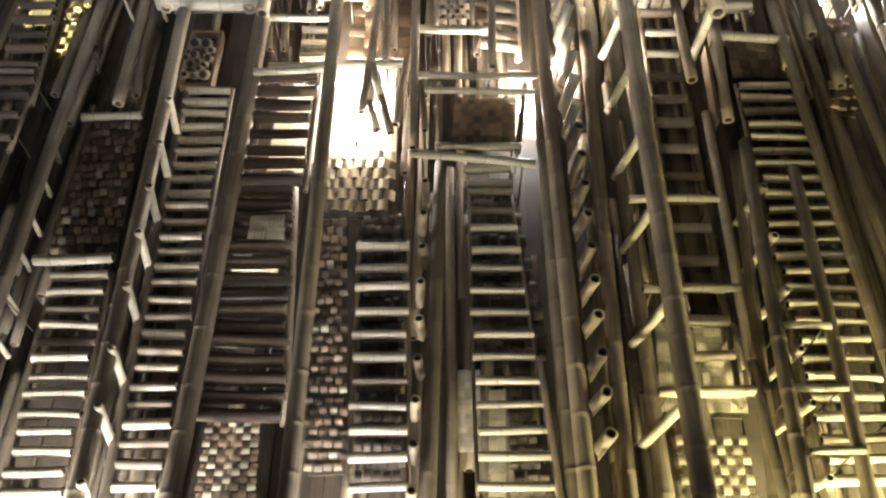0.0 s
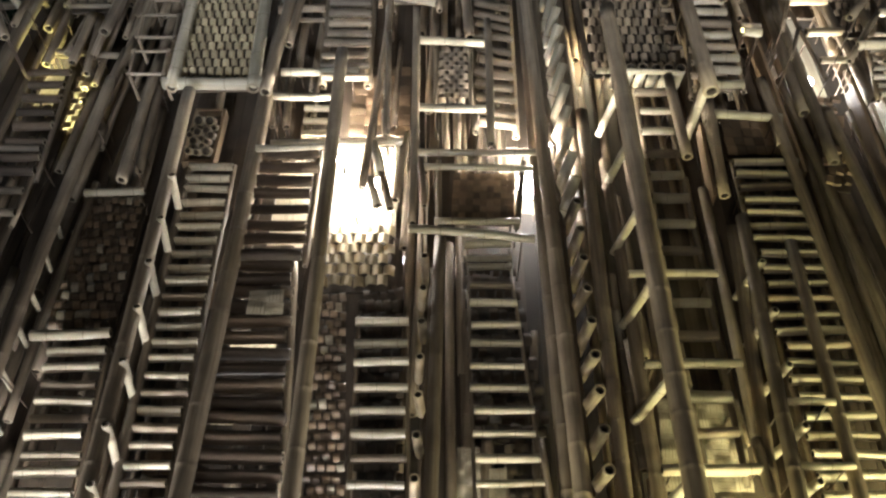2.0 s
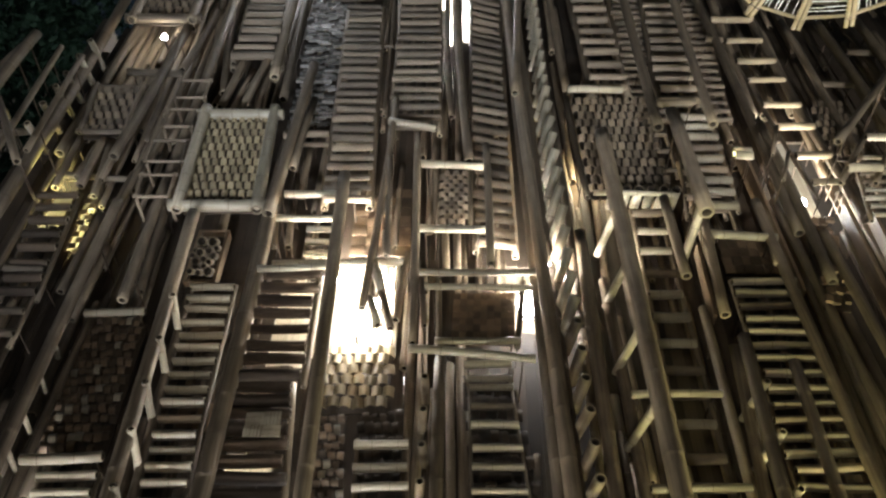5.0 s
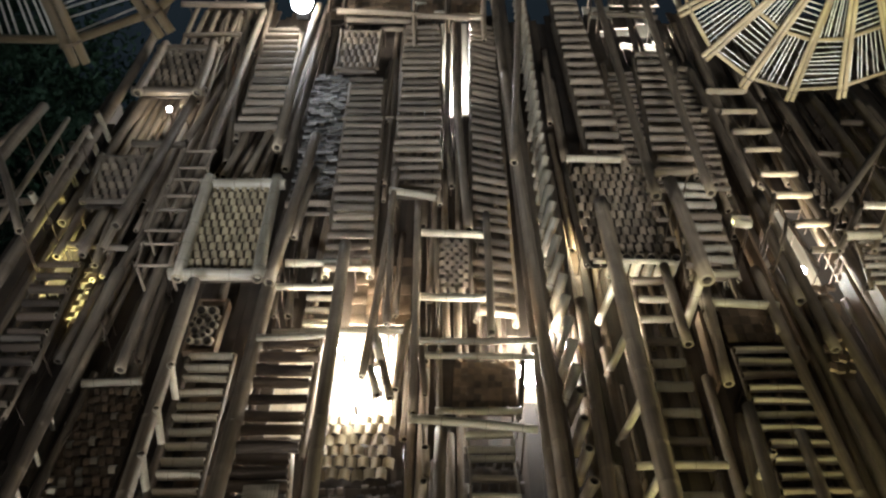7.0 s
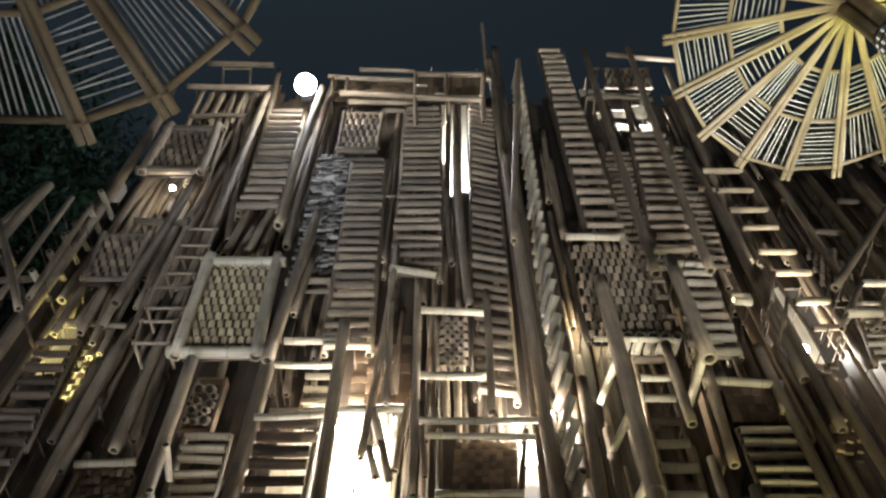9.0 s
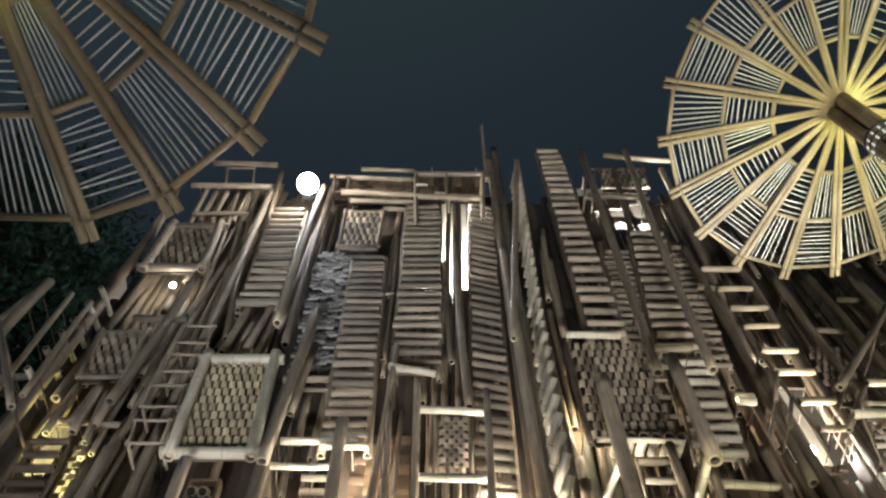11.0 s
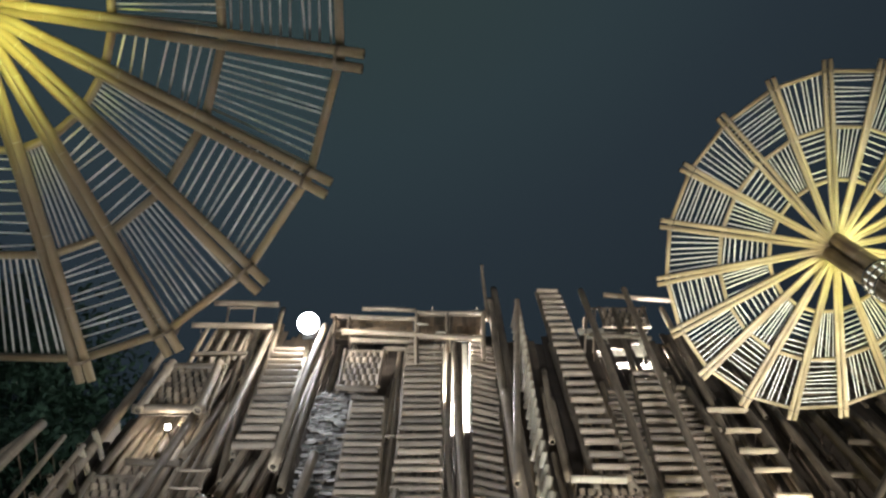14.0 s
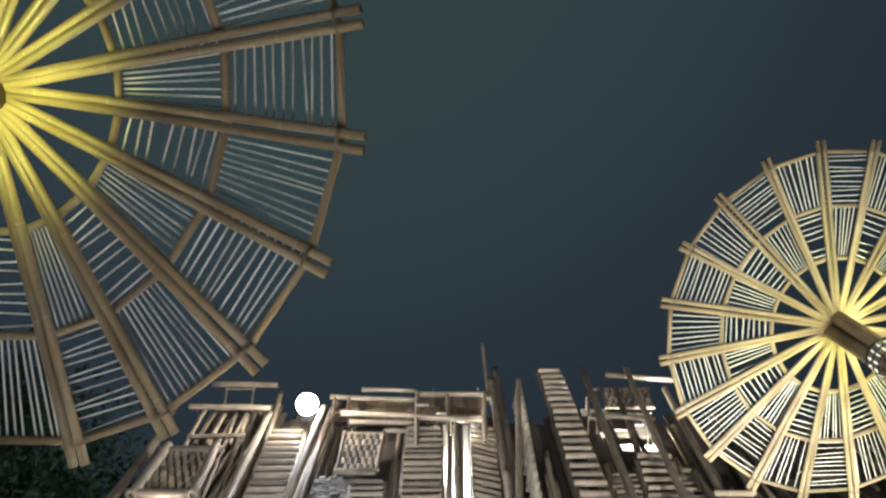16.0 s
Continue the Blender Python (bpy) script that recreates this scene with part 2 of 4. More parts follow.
def ladder(bl, br, tl, tr, y, n, r, rail, dark=False, tone="pale"):
    """A bamboo ladder on the facade: corners (x, z) at the foot and the head."""
    base = Vector(((bl[0] + br[0]) / 2, y, bl[1]))
    ob = thing("bamboo_ladder", base, f"narrow bamboo ladder of {n} {'dark brown' if dark else 'weathered' if tone == 'mid' else 'pale'} rungs fixed to the facade", "ladder", "ladders of the facade")

    def put(name, a, b, rad, me=None):
        a, b = Vector(a) - base, Vector(b) - base
        if me:
            part(name, me, ob, along(a, b) @ Matrix.Diagonal((rad, rad, (b - a).length, 1)))
        else:
            part(name, cane_mesh((b - a).length, rad, "bamboo", 9, 0.36, 0.01), ob, along(a, b))
    rad = rail or r * 0.55
    over = 0.4 / max(1, n - 1)
    for lo, hi in ((bl, tl), (br, tr)):
        a, b = lerp(lo, hi, -over), lerp(lo, hi, 1 + over)
        put("rail", (a[0], y + rad + r * 0.6, a[1]), (b[0], y + rad + r * 0.6, b[1]), rad)
    for k in range(n):
        t = k / max(1, n - 1) + random.uniform(-0.09, 0.09) / max(1, n)
        a, b = lerp(bl, tl, t), lerp(br, tr, t)
        wide = abs(b[0] - a[0])
        tilt = random.uniform(-0.02, 0.02) * wide
        s, e = random.uniform(-0.05, 0.04) * wide, random.uniform(-0.05, 0.04) * wide
        yy = y + random.uniform(-0.005, 0.005)
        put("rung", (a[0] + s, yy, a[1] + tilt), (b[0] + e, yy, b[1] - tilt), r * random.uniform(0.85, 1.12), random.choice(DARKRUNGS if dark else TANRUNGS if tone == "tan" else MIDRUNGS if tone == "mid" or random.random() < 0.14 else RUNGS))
    for lo, hi in ((bl, tl), (br, tr)):
        for t in (0.12, 0.9):
            p = lerp(lo, hi, t)
            bracket(ob, (p[0], y + rad, p[1]))
    return ob


def struts(fa, fb, ba, bb, n, r):
    """Canes that run back from a front pole to the wall behind it, like the rungs of a ladder set edge-on."""
    for k in range(n):
        t = k / max(1, n - 1) + random.uniform(-0.1, 0.1) / max(1, n)
        a, b = Vector(lerp(fa, fb, t)), Vector(lerp(ba, bb, t))
        d = (b - a).normalized()
        a, b = a - d * r * 1.2, b + d * r * 1.5
        ob = new("bamboo_strut", random.choice(RUNGS))
        ob.matrix_world = along(a, b) @ Matrix.Diagonal((r, r, (b - a).length, 1))
        tagged(ob, "pale cane strut between a front pole and the facade", "bamboo strut", "struts of the facade")


def pegs(a, b, n, r, length, kind="pale", slant=0.0, drop=0.0):
    """A row of short tubes whose open ends look outwards."""
    base = Vector(a)
    ob = thing("tube_rack", base, f"upright rack of {n} short hollow bamboo tubes set end-on", "tube rack", "tube racks")
    mes = [cane_mesh(length, r, kind, 11, 0.5, 0) for _ in range(3)]
    for k in range(n):
        t = k / max(1, n - 1)
        p = Vector(lerp(a, b, t)) - base
        q = p + Vector((slant + random.uniform(-0.02, 0.02), length, random.uniform(-0.05, 0.02) - drop))
        part("tube", mes[k % 3], ob, along(p, q) @ pose(0, 0, 0, 0, 0, random.uniform(0, 360)) @ Matrix.Diagonal((1, 1, (q - p).length / length, 1)))
    lo, hi = Vector(lerp(a, b, -0.03)) - base, Vector(lerp(a, b, 1.03)) - base
    for dy in (0.9,):
        s = Vector((r * 1.7, length * dy, 0))
        part("rail", cane_mesh((hi - lo).length, r * 0.8, "bamboo", 9), ob, along(lo + s, hi + s))
    return ob


# ---- pieces of woven and tiled panels ----


def arch(name, mats, deep=0.28, segs=5, thick=0.1):
    """A curved splint, one by one across, that bulges towards -y."""
    verts, faces = [], []
    for k in range(segs + 1):
        u = k / segs
        bulge = -deep * math.sin(math.pi * u)
        for w in (0, 1):
            verts.append((w - 0.5, bulge, u - 0.5))
            verts.append((w - 0.5, bulge + thick, u - 0.5))
    for k in range(segs):
        o, p = 4 * k, 4 * (k + 1)
        faces += [(o, o + 2, p + 2, p), (o + 1, p + 1, p + 3, o + 3), (o, p, p + 1, o + 1), (o + 2, o + 3, p + 3, p + 2)]
    faces += [(0, 1, 3, 2), (4 * segs, 4 * segs + 2, 4 * segs + 3, 4 * segs + 1)]
    return mesh_of(name, verts, faces, mats, None, False)


def shell(name, mats, segs=7, thick=0.16):
    """Half of a short tube that stands out from the panel, its hollow end down and outwards."""
    verts, faces = [], []
    for k in range(segs + 1):
        a = math.pi * k / segs
        for rad in (0.5, 0.5 - thick):
            for z, y in ((-0.5, 0.25), (0.5, -0.35)):
                verts.append((rad * math.cos(a), y - rad * math.sin(a) * 0.9, z))
    for k in range(segs):
        o, p = 4 * k, 4 * (k + 1)
        faces += [(o, o + 1, p + 1, p), (o + 2, p + 2, p + 3, o + 3), (o, p, p + 2, o + 2), (o + 1, o + 3, p + 3, p + 1)]
    faces += [(0, 2, 3, 1), (4 * segs, 4 * segs + 1, 4 * segs + 3, 4 * segs + 2)]
    return mesh_of(name, verts, faces, mats, None, False)


def strips(name, mats, count=5):
    """A bundle of thin flat strips, one by one across, side by side with fine gaps."""
    verts, faces = [], []
    for k in range(count):
        x0, x1 = k / count - 0.5, (k + 0.86) / count - 0.5
        o, lift = len(verts), 0.02 * (k % 2)
        for z in (-0.52, 0.0, 0.52):
            y = (-0.06 if z == 0 else 0.0) - lift
            verts += [(x0, y, z), (x1, y, z), (x1, y + 0.03, z), (x0, y + 0.03, z)]
        for q in (o, o + 4):
            faces += [(q, q + 1, q + 5, q + 4), (q + 1, q + 2, q + 6, q + 5), (q + 2, q + 3, q + 7, q + 6), (q + 3, q, q + 4, q + 7)]
        faces += [(o + 3, o + 2, o + 1, o), (o + 8, o + 9, o + 10, o + 11)]
    return mesh_of(name, verts, faces, mats, None, False)


def block(name, mats, bevel=0.08):
    bm = bmesh.new()
    bmesh.ops.create_cube(bm, size=1)
    bmesh.ops.bevel(bm, geom=bm.edges[:], offset=bevel, segments=1, affect="EDGES")
    me = bpy.data.meshes.new(name)
    bm.to_mesh(me)
    bm.free()
    for m in mats:
        me.materials.append(m)
    return me


PIECES = {
    "basket": arch("woven_splint", (BROWN,)),
    "pale basket": arch("woven_splint", (PALE,)),
    "tan basket": arch("woven_splint", (TAN,), 0.34, 6),
    "dull basket": arch("woven_splint", (BOARD,)),
    "checker": arch("woven_splint", (PALE,), 0.12),
    "mat": strips("mat_splint", (MATPALE,)),
    "dark mat": arch("mat_splint", (BROWN,), 0.06),
    "shingle": shell("bamboo_shell", (BAMBOO,)),
    "pale shingle": shell("bamboo_shell", (TAN,)),
    "chips": block("bamboo_chip", (GREY,)),
    "dark chips": block("bamboo_chip", (BROWN,)),
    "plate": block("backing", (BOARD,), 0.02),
}
WORDS = {
    "basket": ("wicker_hanging", "chunky wall hanging woven from broad brown bamboo splints", "wall hanging"),
    "checker": ("wicker_hanging", "open chequered wall hanging of pale bamboo splints", "wall hanging"),
    "mat": ("woven_mat", "pale split-bamboo mat fixed behind the ladders", "woven mat"),
    "shingle": ("shell_panel", "panel of overlapping half-round bamboo shells", "bamboo panel"),
    "chips": ("chip_panel", "tall panel of stacked grey bamboo chips", "bamboo panel"),
}


def panel(bl, br, tl, tr, y, nx, nz, frame_r, style="basket", pale=False, dark=False, sparse=0.0, dull=False):
    base = Vector(((bl[0] + br[0]) / 2, y, bl[1]))
    name, label, category = WORDS[style]
    if dark:
        label = label.replace("pale", "dark brown")
    ob = thing(name, base, label + (" in a round bamboo frame" if frame_r else ""), category, "panels of the facade")

    def spot(u, v):
        x, z = lerp(lerp(bl, br, u), lerp(tl, tr, u), v)
        return Vector((x - base.x, 0, z - base.z))
    back = 0.09
    wide, high = spot(1, 0.5).x - spot(0, 0.5).x, spot(0.5, 1).z - spot(0.5, 0).z
    lean = math.degrees(math.atan2(spot(0.5, 1).x - spot(0.5, 0).x, high))
    c = spot(0.5, 0.5)
    if style not in ("checker",):
        # dark plate stands in for the shade between the pieces
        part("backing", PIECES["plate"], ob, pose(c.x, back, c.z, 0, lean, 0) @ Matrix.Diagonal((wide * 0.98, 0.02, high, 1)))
    me = PIECES["tan basket" if pale and style == "basket" else "pale " + style if pale else "dark " + style if dark else style]
    pw, ph = wide / nx, high / nz
    for j in range(nz):
        for i in range(nx):
            odd = (i + j) % 2
            if sparse >= 1 and not odd:
                continue
            shift = 0.5 * (j % 2) if style in ("shingle", "basket", "chips") else 0.0
            u, v = (i + 0.5 + shift - 0.25 * (style in ("shingle", "basket", "chips"))) / nx, (j + 0.5) / nz
            p = spot(u, v)
            w = spot(1, v).x - spot(0, v).x
            cw = w / nx
            if style == "basket" and pale:
                m = pose(p.x, random.uniform(-0.02, 0.02), p.z, random.uniform(-8, 8), 90 + lean + random.uniform(-8, 8), 0) @ pose(0, 0, 0, random.uniform(-8, 8)) @ Matrix.Diagonal((ph * random.uniform(0.8, 0.95), cw * 0.9, cw * random.uniform(0.85, 0.98), 1))
            elif style == "basket":
                m = pose(p.x, random.uniform(-0.03, 0.02), p.z, random.uniform(-16, 16), lean + random.uniform(-7, 7), random.uniform(-10, 10)) @ Matrix.Diagonal((cw * random.uniform(0.7, 0.85), min(cw, ph) * 1.3, ph * random.uniform(0.8, 1.0), 1))
            elif style == "checker":
                m = pose(p.x, 0.03 * odd, p.z, 0, lean + (90 if odd else 0) + random.uniform(-4, 4), 0)
                m = m @ Matrix.Diagonal((cw * 0.95, cw, ph * 1.0, 1) if not odd else (ph * (0.85 if sparse >= 1 else 0.55), cw, cw * (1.25 if sparse >= 1 else 0.9), 1))
            elif style == "mat":
                m = pose(p.x, 0.012 * odd, p.z, 0, lean + (90 if odd else 0) + random.uniform(-3, 3), 0) @ Matrix.Diagonal((ph if odd else cw, cw, cw if odd else ph, 1))
            elif style == "shingle":
                m = pose(p.x, 0.02, p.z, random.uniform(-10, 10), lean + random.uniform(-9, 9), random.uniform(-12, 12)) @ Matrix.Diagonal((cw * 0.76, cw * 0.62, ph * 0.55, 1))
            else:
                m = pose(p.x + random.uniform(-0.02, 0.02), random.uniform(-0.04, 0.03), p.z, random.uniform(-14, 6), lean + random.uniform(-5, 5), random.uniform(-9, 9))
                m = m @ Matrix.Diagonal((cw * random.uniform(0.7, 1.1), 0.035, ph * 0.75, 1))
            if style == "basket" and not pale:
                me = PIECES["dull basket" if dull else "pale basket" if random.random() < 0.13 else style]
            if style == "checker":
                me = PIECES["dark mat" if odd or random.random() < sparse else style]
            part("bamboo_shell" if style == "shingle" else "bamboo_chip" if style == "chips" else "splint", me, ob, m)
    for u in (0.1, 0.9):
        p = spot(u, 0.9) + base
        bracket(ob, (p.x, y + back, p.z))
    if frame_r:
        corners = [spot(0, 0), spot(1, 0), spot(1, 1), spot(0, 1)]
        for k in range(4):
            a, b = corners[k], corners[(k + 1) % 4]
            d = (b - a).normalized() * frame_r * 1.6
            s = Vector((0, -frame_r * (0.6 if k % 2 else 0.2), 0))
            # upper frames too are dimmed by the darker bamboo
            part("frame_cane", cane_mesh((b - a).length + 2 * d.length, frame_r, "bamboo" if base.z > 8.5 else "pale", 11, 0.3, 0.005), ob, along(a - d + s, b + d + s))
    return ob


def plank(a, b, wide, thick=0.03, mat=None):
    """A broad dark board that leans on the facade, from its foot to its head."""
    a, b = Vector(a), Vector(b)
    ob = new("plank", block("plank", (mat or BROWN,), 0.04))
    ob.matrix_world = along(a, b) @ Matrix.Translation((0, 0, (b - a).length / 2)) @ Matrix.Diagonal((wide, thick, (b - a).length, 1))
    bracket(ob, a.lerp(b, 0.8)), bracket(ob, a.lerp(b, 0.2))
    return tagged(ob, f"{'narrow pale' if mat else 'broad dark brown'} wooden board fixed upright to the facade", "plank", "planks of the facade")


def tube_box(x0, z0, x1, z1, y):
    """A framed box packed with short tubes, their open ends outwards."""
    base = Vector(((x0 + x1) / 2, y, min(z0, z1)))
    ob = thing("tube_box", base, "framed box packed with short hollow bamboo tubes", "tube box")
    w, h = abs(x1 - x0), abs(z1 - z0)
    placed = []
    for _ in range(2500):
        r = random.uniform(0.028, 0.05)
        x, z = random.uniform(-w / 2 + r, w / 2 - r), random.uniform(r, h * 0.8 - r)
        if all((x - a) ** 2 + (z - b) ** 2 > (r + c) ** 2 for a, b, c in placed):
            placed.append((x, z, r))
            part("tube", cane_mesh(0.11, r, "bamboo", 12, 0.5, bore=0.8), ob, along((x, random.uniform(-0.03, 0.0), z), (x, 0.075, z + 0.075)))
    for a, b in (((-w / 2, 0), (w / 2, 0)), ((-w / 2, h), (w / 2, h)), ((-w / 2, 0), (-w / 2, h)), ((w / 2, 0), (w / 2, h))):
        m = Vector(((a[0] + b[0]) / 2, 0.12, (a[1] + b[1]) / 2))
        part("side_board", block("side_board", (BROWN,), 0.02), ob, Matrix.Translation(m) @ Matrix.Diagonal((abs(b[0] - a[0]) + 0.03, 0.12, abs(b[1] - a[1]) + 0.03, 1)))
    part("backing", PIECES["plate"], ob, pose(0, 0.14, h / 2) @ Matrix.Diagonal((w, 0.02, h, 1)))
    return ob


def stick_frame(bl, br, tl, tr, y):
    """A small open frame of four thin sticks."""
    base = Vector(((bl[0] + br[0]) / 2, y, bl[1]))
    ob = thing("stick_frame", base, "small open frame of thin cane sticks on a pole", "stick frame", "stick frames")
    pts = [Vector((p[0], y, p[1])) - base for p in (bl, br, tr, tl)]
    for k in range(4):
        a, b = pts[k], pts[(k + 1) % 4]
        d = (b - a).normalized() * 0.03
        part("stick", MIDRUNGS[k], ob, along(a - d, b + d) @ Matrix.Diagonal((0.017, 0.017, (b - a).length + 0.06, 1)))
    for p in pts[:2]:
        part("stick", MIDRUNGS[4], ob, along(p, p + Vector((0.0, 0.32, 0.0))) @ Matrix.Diagonal((0.017, 0.017, 0.32, 1)))
    return ob


# ---- ground and the back of the facade ----
ground = new("ground", block("ground", (STONE,), 0.0))
ground.matrix_world = pose(0, 0, -0.1) @ Matrix.Diagonal((600, 600, 0.2, 1))
tagged(ground, "grey paved ground", "ground", "", "structure")

HOLES = [  # x0, x1, z0, z1 of the gaps in the screen behind the ladders
    (-1.22, -0.53, 6.02, 7.144),
    (-1.60, -1.28, 5.92, 6.95),
    (0.524, 1.003, 6.324, 7.136),
    (2.33, 2.45, 13.71, 14.0),
    (2.59, 2.872, 13.75, 14.08),
    (2.953, 3.27, 13.75, 14.24),
    (2.565, 2.862, 13.28, 13.5),
    (2.951, 3.172, 13.25, 13.5),
    (3.51, 3.99, 7.689, 9.181),
    (-0.209, -0.124, 12.2, 14.5),
    (-0.046, -0.008, 11.246, 14.385),
    (0.123, 0.205, 11.3, 14.43),
    (-0.345, -0.315, 13.7, 14.5),
    (-4.20, -4.0, 7.65, 8.40),
    (-3.821, -3.713, 7.308, 7.730),
    (-3.850, -3.746, 7.730, 8.152),
    (-1.713, -1.355, 5.27, 5.519),
    (-1.776, -1.346, 4.246, 4.322),
    (-1.75, -1.377, 4.86, 5.056),
]


def screen(y, z1, holes):
    """A screen of upright split-bamboo boards, cut where the gaps are."""
    wall = tagged(new("wall_screen"), "screen of dark upright split-bamboo boards", "wall", "", "structure")
    x = -4.7
    while x < 8.2:
        w = random.uniform(0.09, 0.15)
        ahead = [e for h in holes for e in h[:2] if x + 0.004 < e < x + w + 0.03]
        w = min(ahead) - x if ahead else w
        mid, top = x + w / 2, z1 + random.uniform(-0.4, 0.15) - (0.0 if x > -3.1 else 2.2 * (-3.1 - x))
        runs = [(0.0, top)]
        for hx0, hx1, hz0, hz1 in holes:
            if hx0 < mid < hx1:
                runs = [r for a, b in runs for r in ((a, min(b, hz0)), (max(a, hz1), b)) if r[1] - r[0] > 0.05]
        for a, b in runs:
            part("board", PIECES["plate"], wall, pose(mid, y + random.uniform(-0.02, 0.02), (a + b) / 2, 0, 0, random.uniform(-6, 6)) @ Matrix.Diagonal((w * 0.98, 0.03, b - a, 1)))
        x += w
    return wall


screen(FACE + 0.16, 14.6, HOLES)


def loose_canes(count, seed, low, high, x0=-4.4, x1=7.6):
    """Places of loose upright canes between the ladders and the screen, clear of the gaps."""
    rng, found = random.Random(seed), []
    while len(found) < count:
        x, z, n, r = rng.uniform(x0, x1), rng.uniform(low, high), rng.uniform(1.2, 3.6), rng.uniform(0.025, 0.05)
        top = 14.4 if x > -3.1 else 14.4 - 2.2 * (-3.1 - x)
        if z + n > top or any(a - r - 0.03 < x < b + r + 0.03 and z < d and z + n > c for a, b, c, d in HOLES):
            continue
        y = FACE + rng.uniform(0.0, 0.1)
        found.append((x, y, z, x + rng.uniform(-0.06, 0.06), y, z + n, r))
    return found


for place in loose_canes(110, 5, 0.3, 11.5):
    pole(*place)


def joined(name, meshes, mats, label, category):
    """Many small meshes, each with its pose, as one object of kind stuff."""
    verts, faces, index = [], [], []
    for me, m in meshes:
        k = len(verts)
        verts += [m @ v.co for v in me.vertices]
        faces += [tuple(k + v for v in f.vertices) for f in me.polygons]
        index += [f.material_index for f in me.polygons]
    ob = new(name, mesh_of(name, verts, faces, mats, index))
    return tagged(ob, label, category, "", "stuff")


joined("cane_infill", [(cane_mesh((Vector(c[3:6]) - Vector(c[:3])).length, c[6], "infill", 8, 0.36, 0.01), along(c[:3], c[3:6]))
                       for c in loose_canes(230, 9, 0.3, 12.6) + loose_canes(45, 11, 7.6, 11.0, -4.3, -2.9)], MATS["infill"], "loose upright bamboo canes packed between ladders and screen", "bamboo canes")

# lower storey
ladder((-2.88, 3.048), (-2.495, 3.054), (-2.985, 4.668), (-2.571, 4.674), 5.35, 13, 0.036, 0.018)
beam(-3.145, 5.3, 4.78, -2.552, 5.3, 4.814, 0.042)
panel((-3.184, 4.927), (-2.609, 4.936), (-3.19, 6.287), (-2.698, 6.295), 5.45, 8, 15, 0.000, style="basket")
beam(-3.166, 5.35, 6.245, -2.653, 5.35, 6.279, 0.037)
pole(-3.181, 5.1, 3.612, -3.163, 5.1, 7.429, 0.054)
pole(-3.147, 5.4, 4.126, -3.126, 5.4, 6.406, 0.035)
struts((-3.221, 5.1, 5.834), (-3.173, 5.1, 4.068), (-3.276, 5.4, 5.852), (-3.179, 5.4, 4.027), 6, 0.023)
pole(-2.287, 5.05, 2.939, -2.389, 5.05, 7.237, 0.061)
pole(-2.257, 5.4, 3.034, -2.353, 5.4, 6.584, 0.037)
struts((-2.313, 5.05, 6.166), (-2.242, 5.05, 3.05), (-2.334, 5.4, 6.112), (-2.264, 5.4, 2.94), 8, 0.032)
ladder((-2.26, 3.108), (-1.888, 3.114), (-2.349, 6.618), (-1.958, 6.624), 5.40, 26, 0.038, 0.024)
pole(-1.746, 5.15, 2.912, -1.708, 5.15, 7.434, 0.072)
ladder((-1.685, 5.48), (-1.149, 5.488), (-1.682, 6.605), (-1.159, 6.614), 5.20, 8, 0.047, 0.024, dark=True)
ladder((-1.767, 3.573), (-1.116, 3.583), (-1.772, 5.469), (-1.252, 5.477), 5.30, 15, 0.051, 0.000, dark=True)
pole(-0.967, 4.95, 2.905, -1.023, 4.95, 7.688, 0.060)
panel((-1.682, 3.022), (-1.27, 3.029), (-1.689, 3.621), (-1.313, 3.627), 5.50, 7, 12, 0.000, style="checker", sparse=0.4)
panel((-1.045, 5.33), (-0.465, 5.335), (-1.074, 5.96), (-0.487, 5.965), 5.40, 6, 6, 0.000, style="basket", pale=True)
panel((-0.94, 3.23), (-0.669, 3.234), (-1.099, 5.258), (-0.829, 5.262), 5.40, 4, 26, 0.000, style="basket")
ladder((-0.645, 3.105), (-0.247, 3.111), (-0.694, 4.94), (-0.318, 4.946), 5.30, 11, 0.035, 0.016)
pegs((-0.195, 5.05, 5.39), (-0.214, 5.05, 3.019), 9, 0.035, 0.3, kind="bamboo")
pole(-0.11, 5.15, 2.972, -0.078, 5.15, 5.635, 0.052)
beam(-0.319, 5, 5.619, 0.656, 5, 5.524, 0.035)
pole(0.039, 5.45, 3.054, -0.011, 5.45, 5.812, 0.042)
ladder((0.2, 3.122), (0.707, 3.13), (0.149, 5.435), (0.484, 5.44), 5.25, 14, 0.030, 0.014)
pole(0.711, 5.2, 2.998, 0.633, 5.2, 3.961, 0.023)
pole(0.807, 5.25, 3.013, 0.623, 5.25, 15.2, 0.063)
pole(0.553, 5.25, 14.288, 0.536, 5.25, 17.142, 0.031)
pole(0.924, 5.3, 3.028, 0.723, 5.3, 15.907, 0.066)
pole(0.838, 5.1, 4.63, 0.674, 5.1, 11.448, 0.063, foot=True)
pegs((1.035, 5, 3.385), (1.02, 5, 5.92), 10, 0.046, 0.4, kind="bamboo", slant=-0.06)
pegs((1.03, 5, 6.19), (1.03, 5, 9.3), 12, 0.047, 0.30, slant=-0.11, drop=0.24)
pegs((1.03, 5, 9.55), (1.048, 5, 14.378), 20, 0.034, 0.36, slant=-0.08, drop=0.12)
pole(1.156, 5.15, 3.176, 1.178, 5.15, 7.116, 0.059)
pole(1.101, 5.35, 3.172, 1.223, 5.35, 6.366, 0.044)
pole(1.492, 4.75, 2.89, 1.444, 4.75, 8.118, 0.074)
pole(1.396, 5.35, 3.049, 1.375, 5.35, 6.697, 0.053)
pole(1.507, 5.45, 3.077, 1.381, 5.45, 4.896, 0.038)
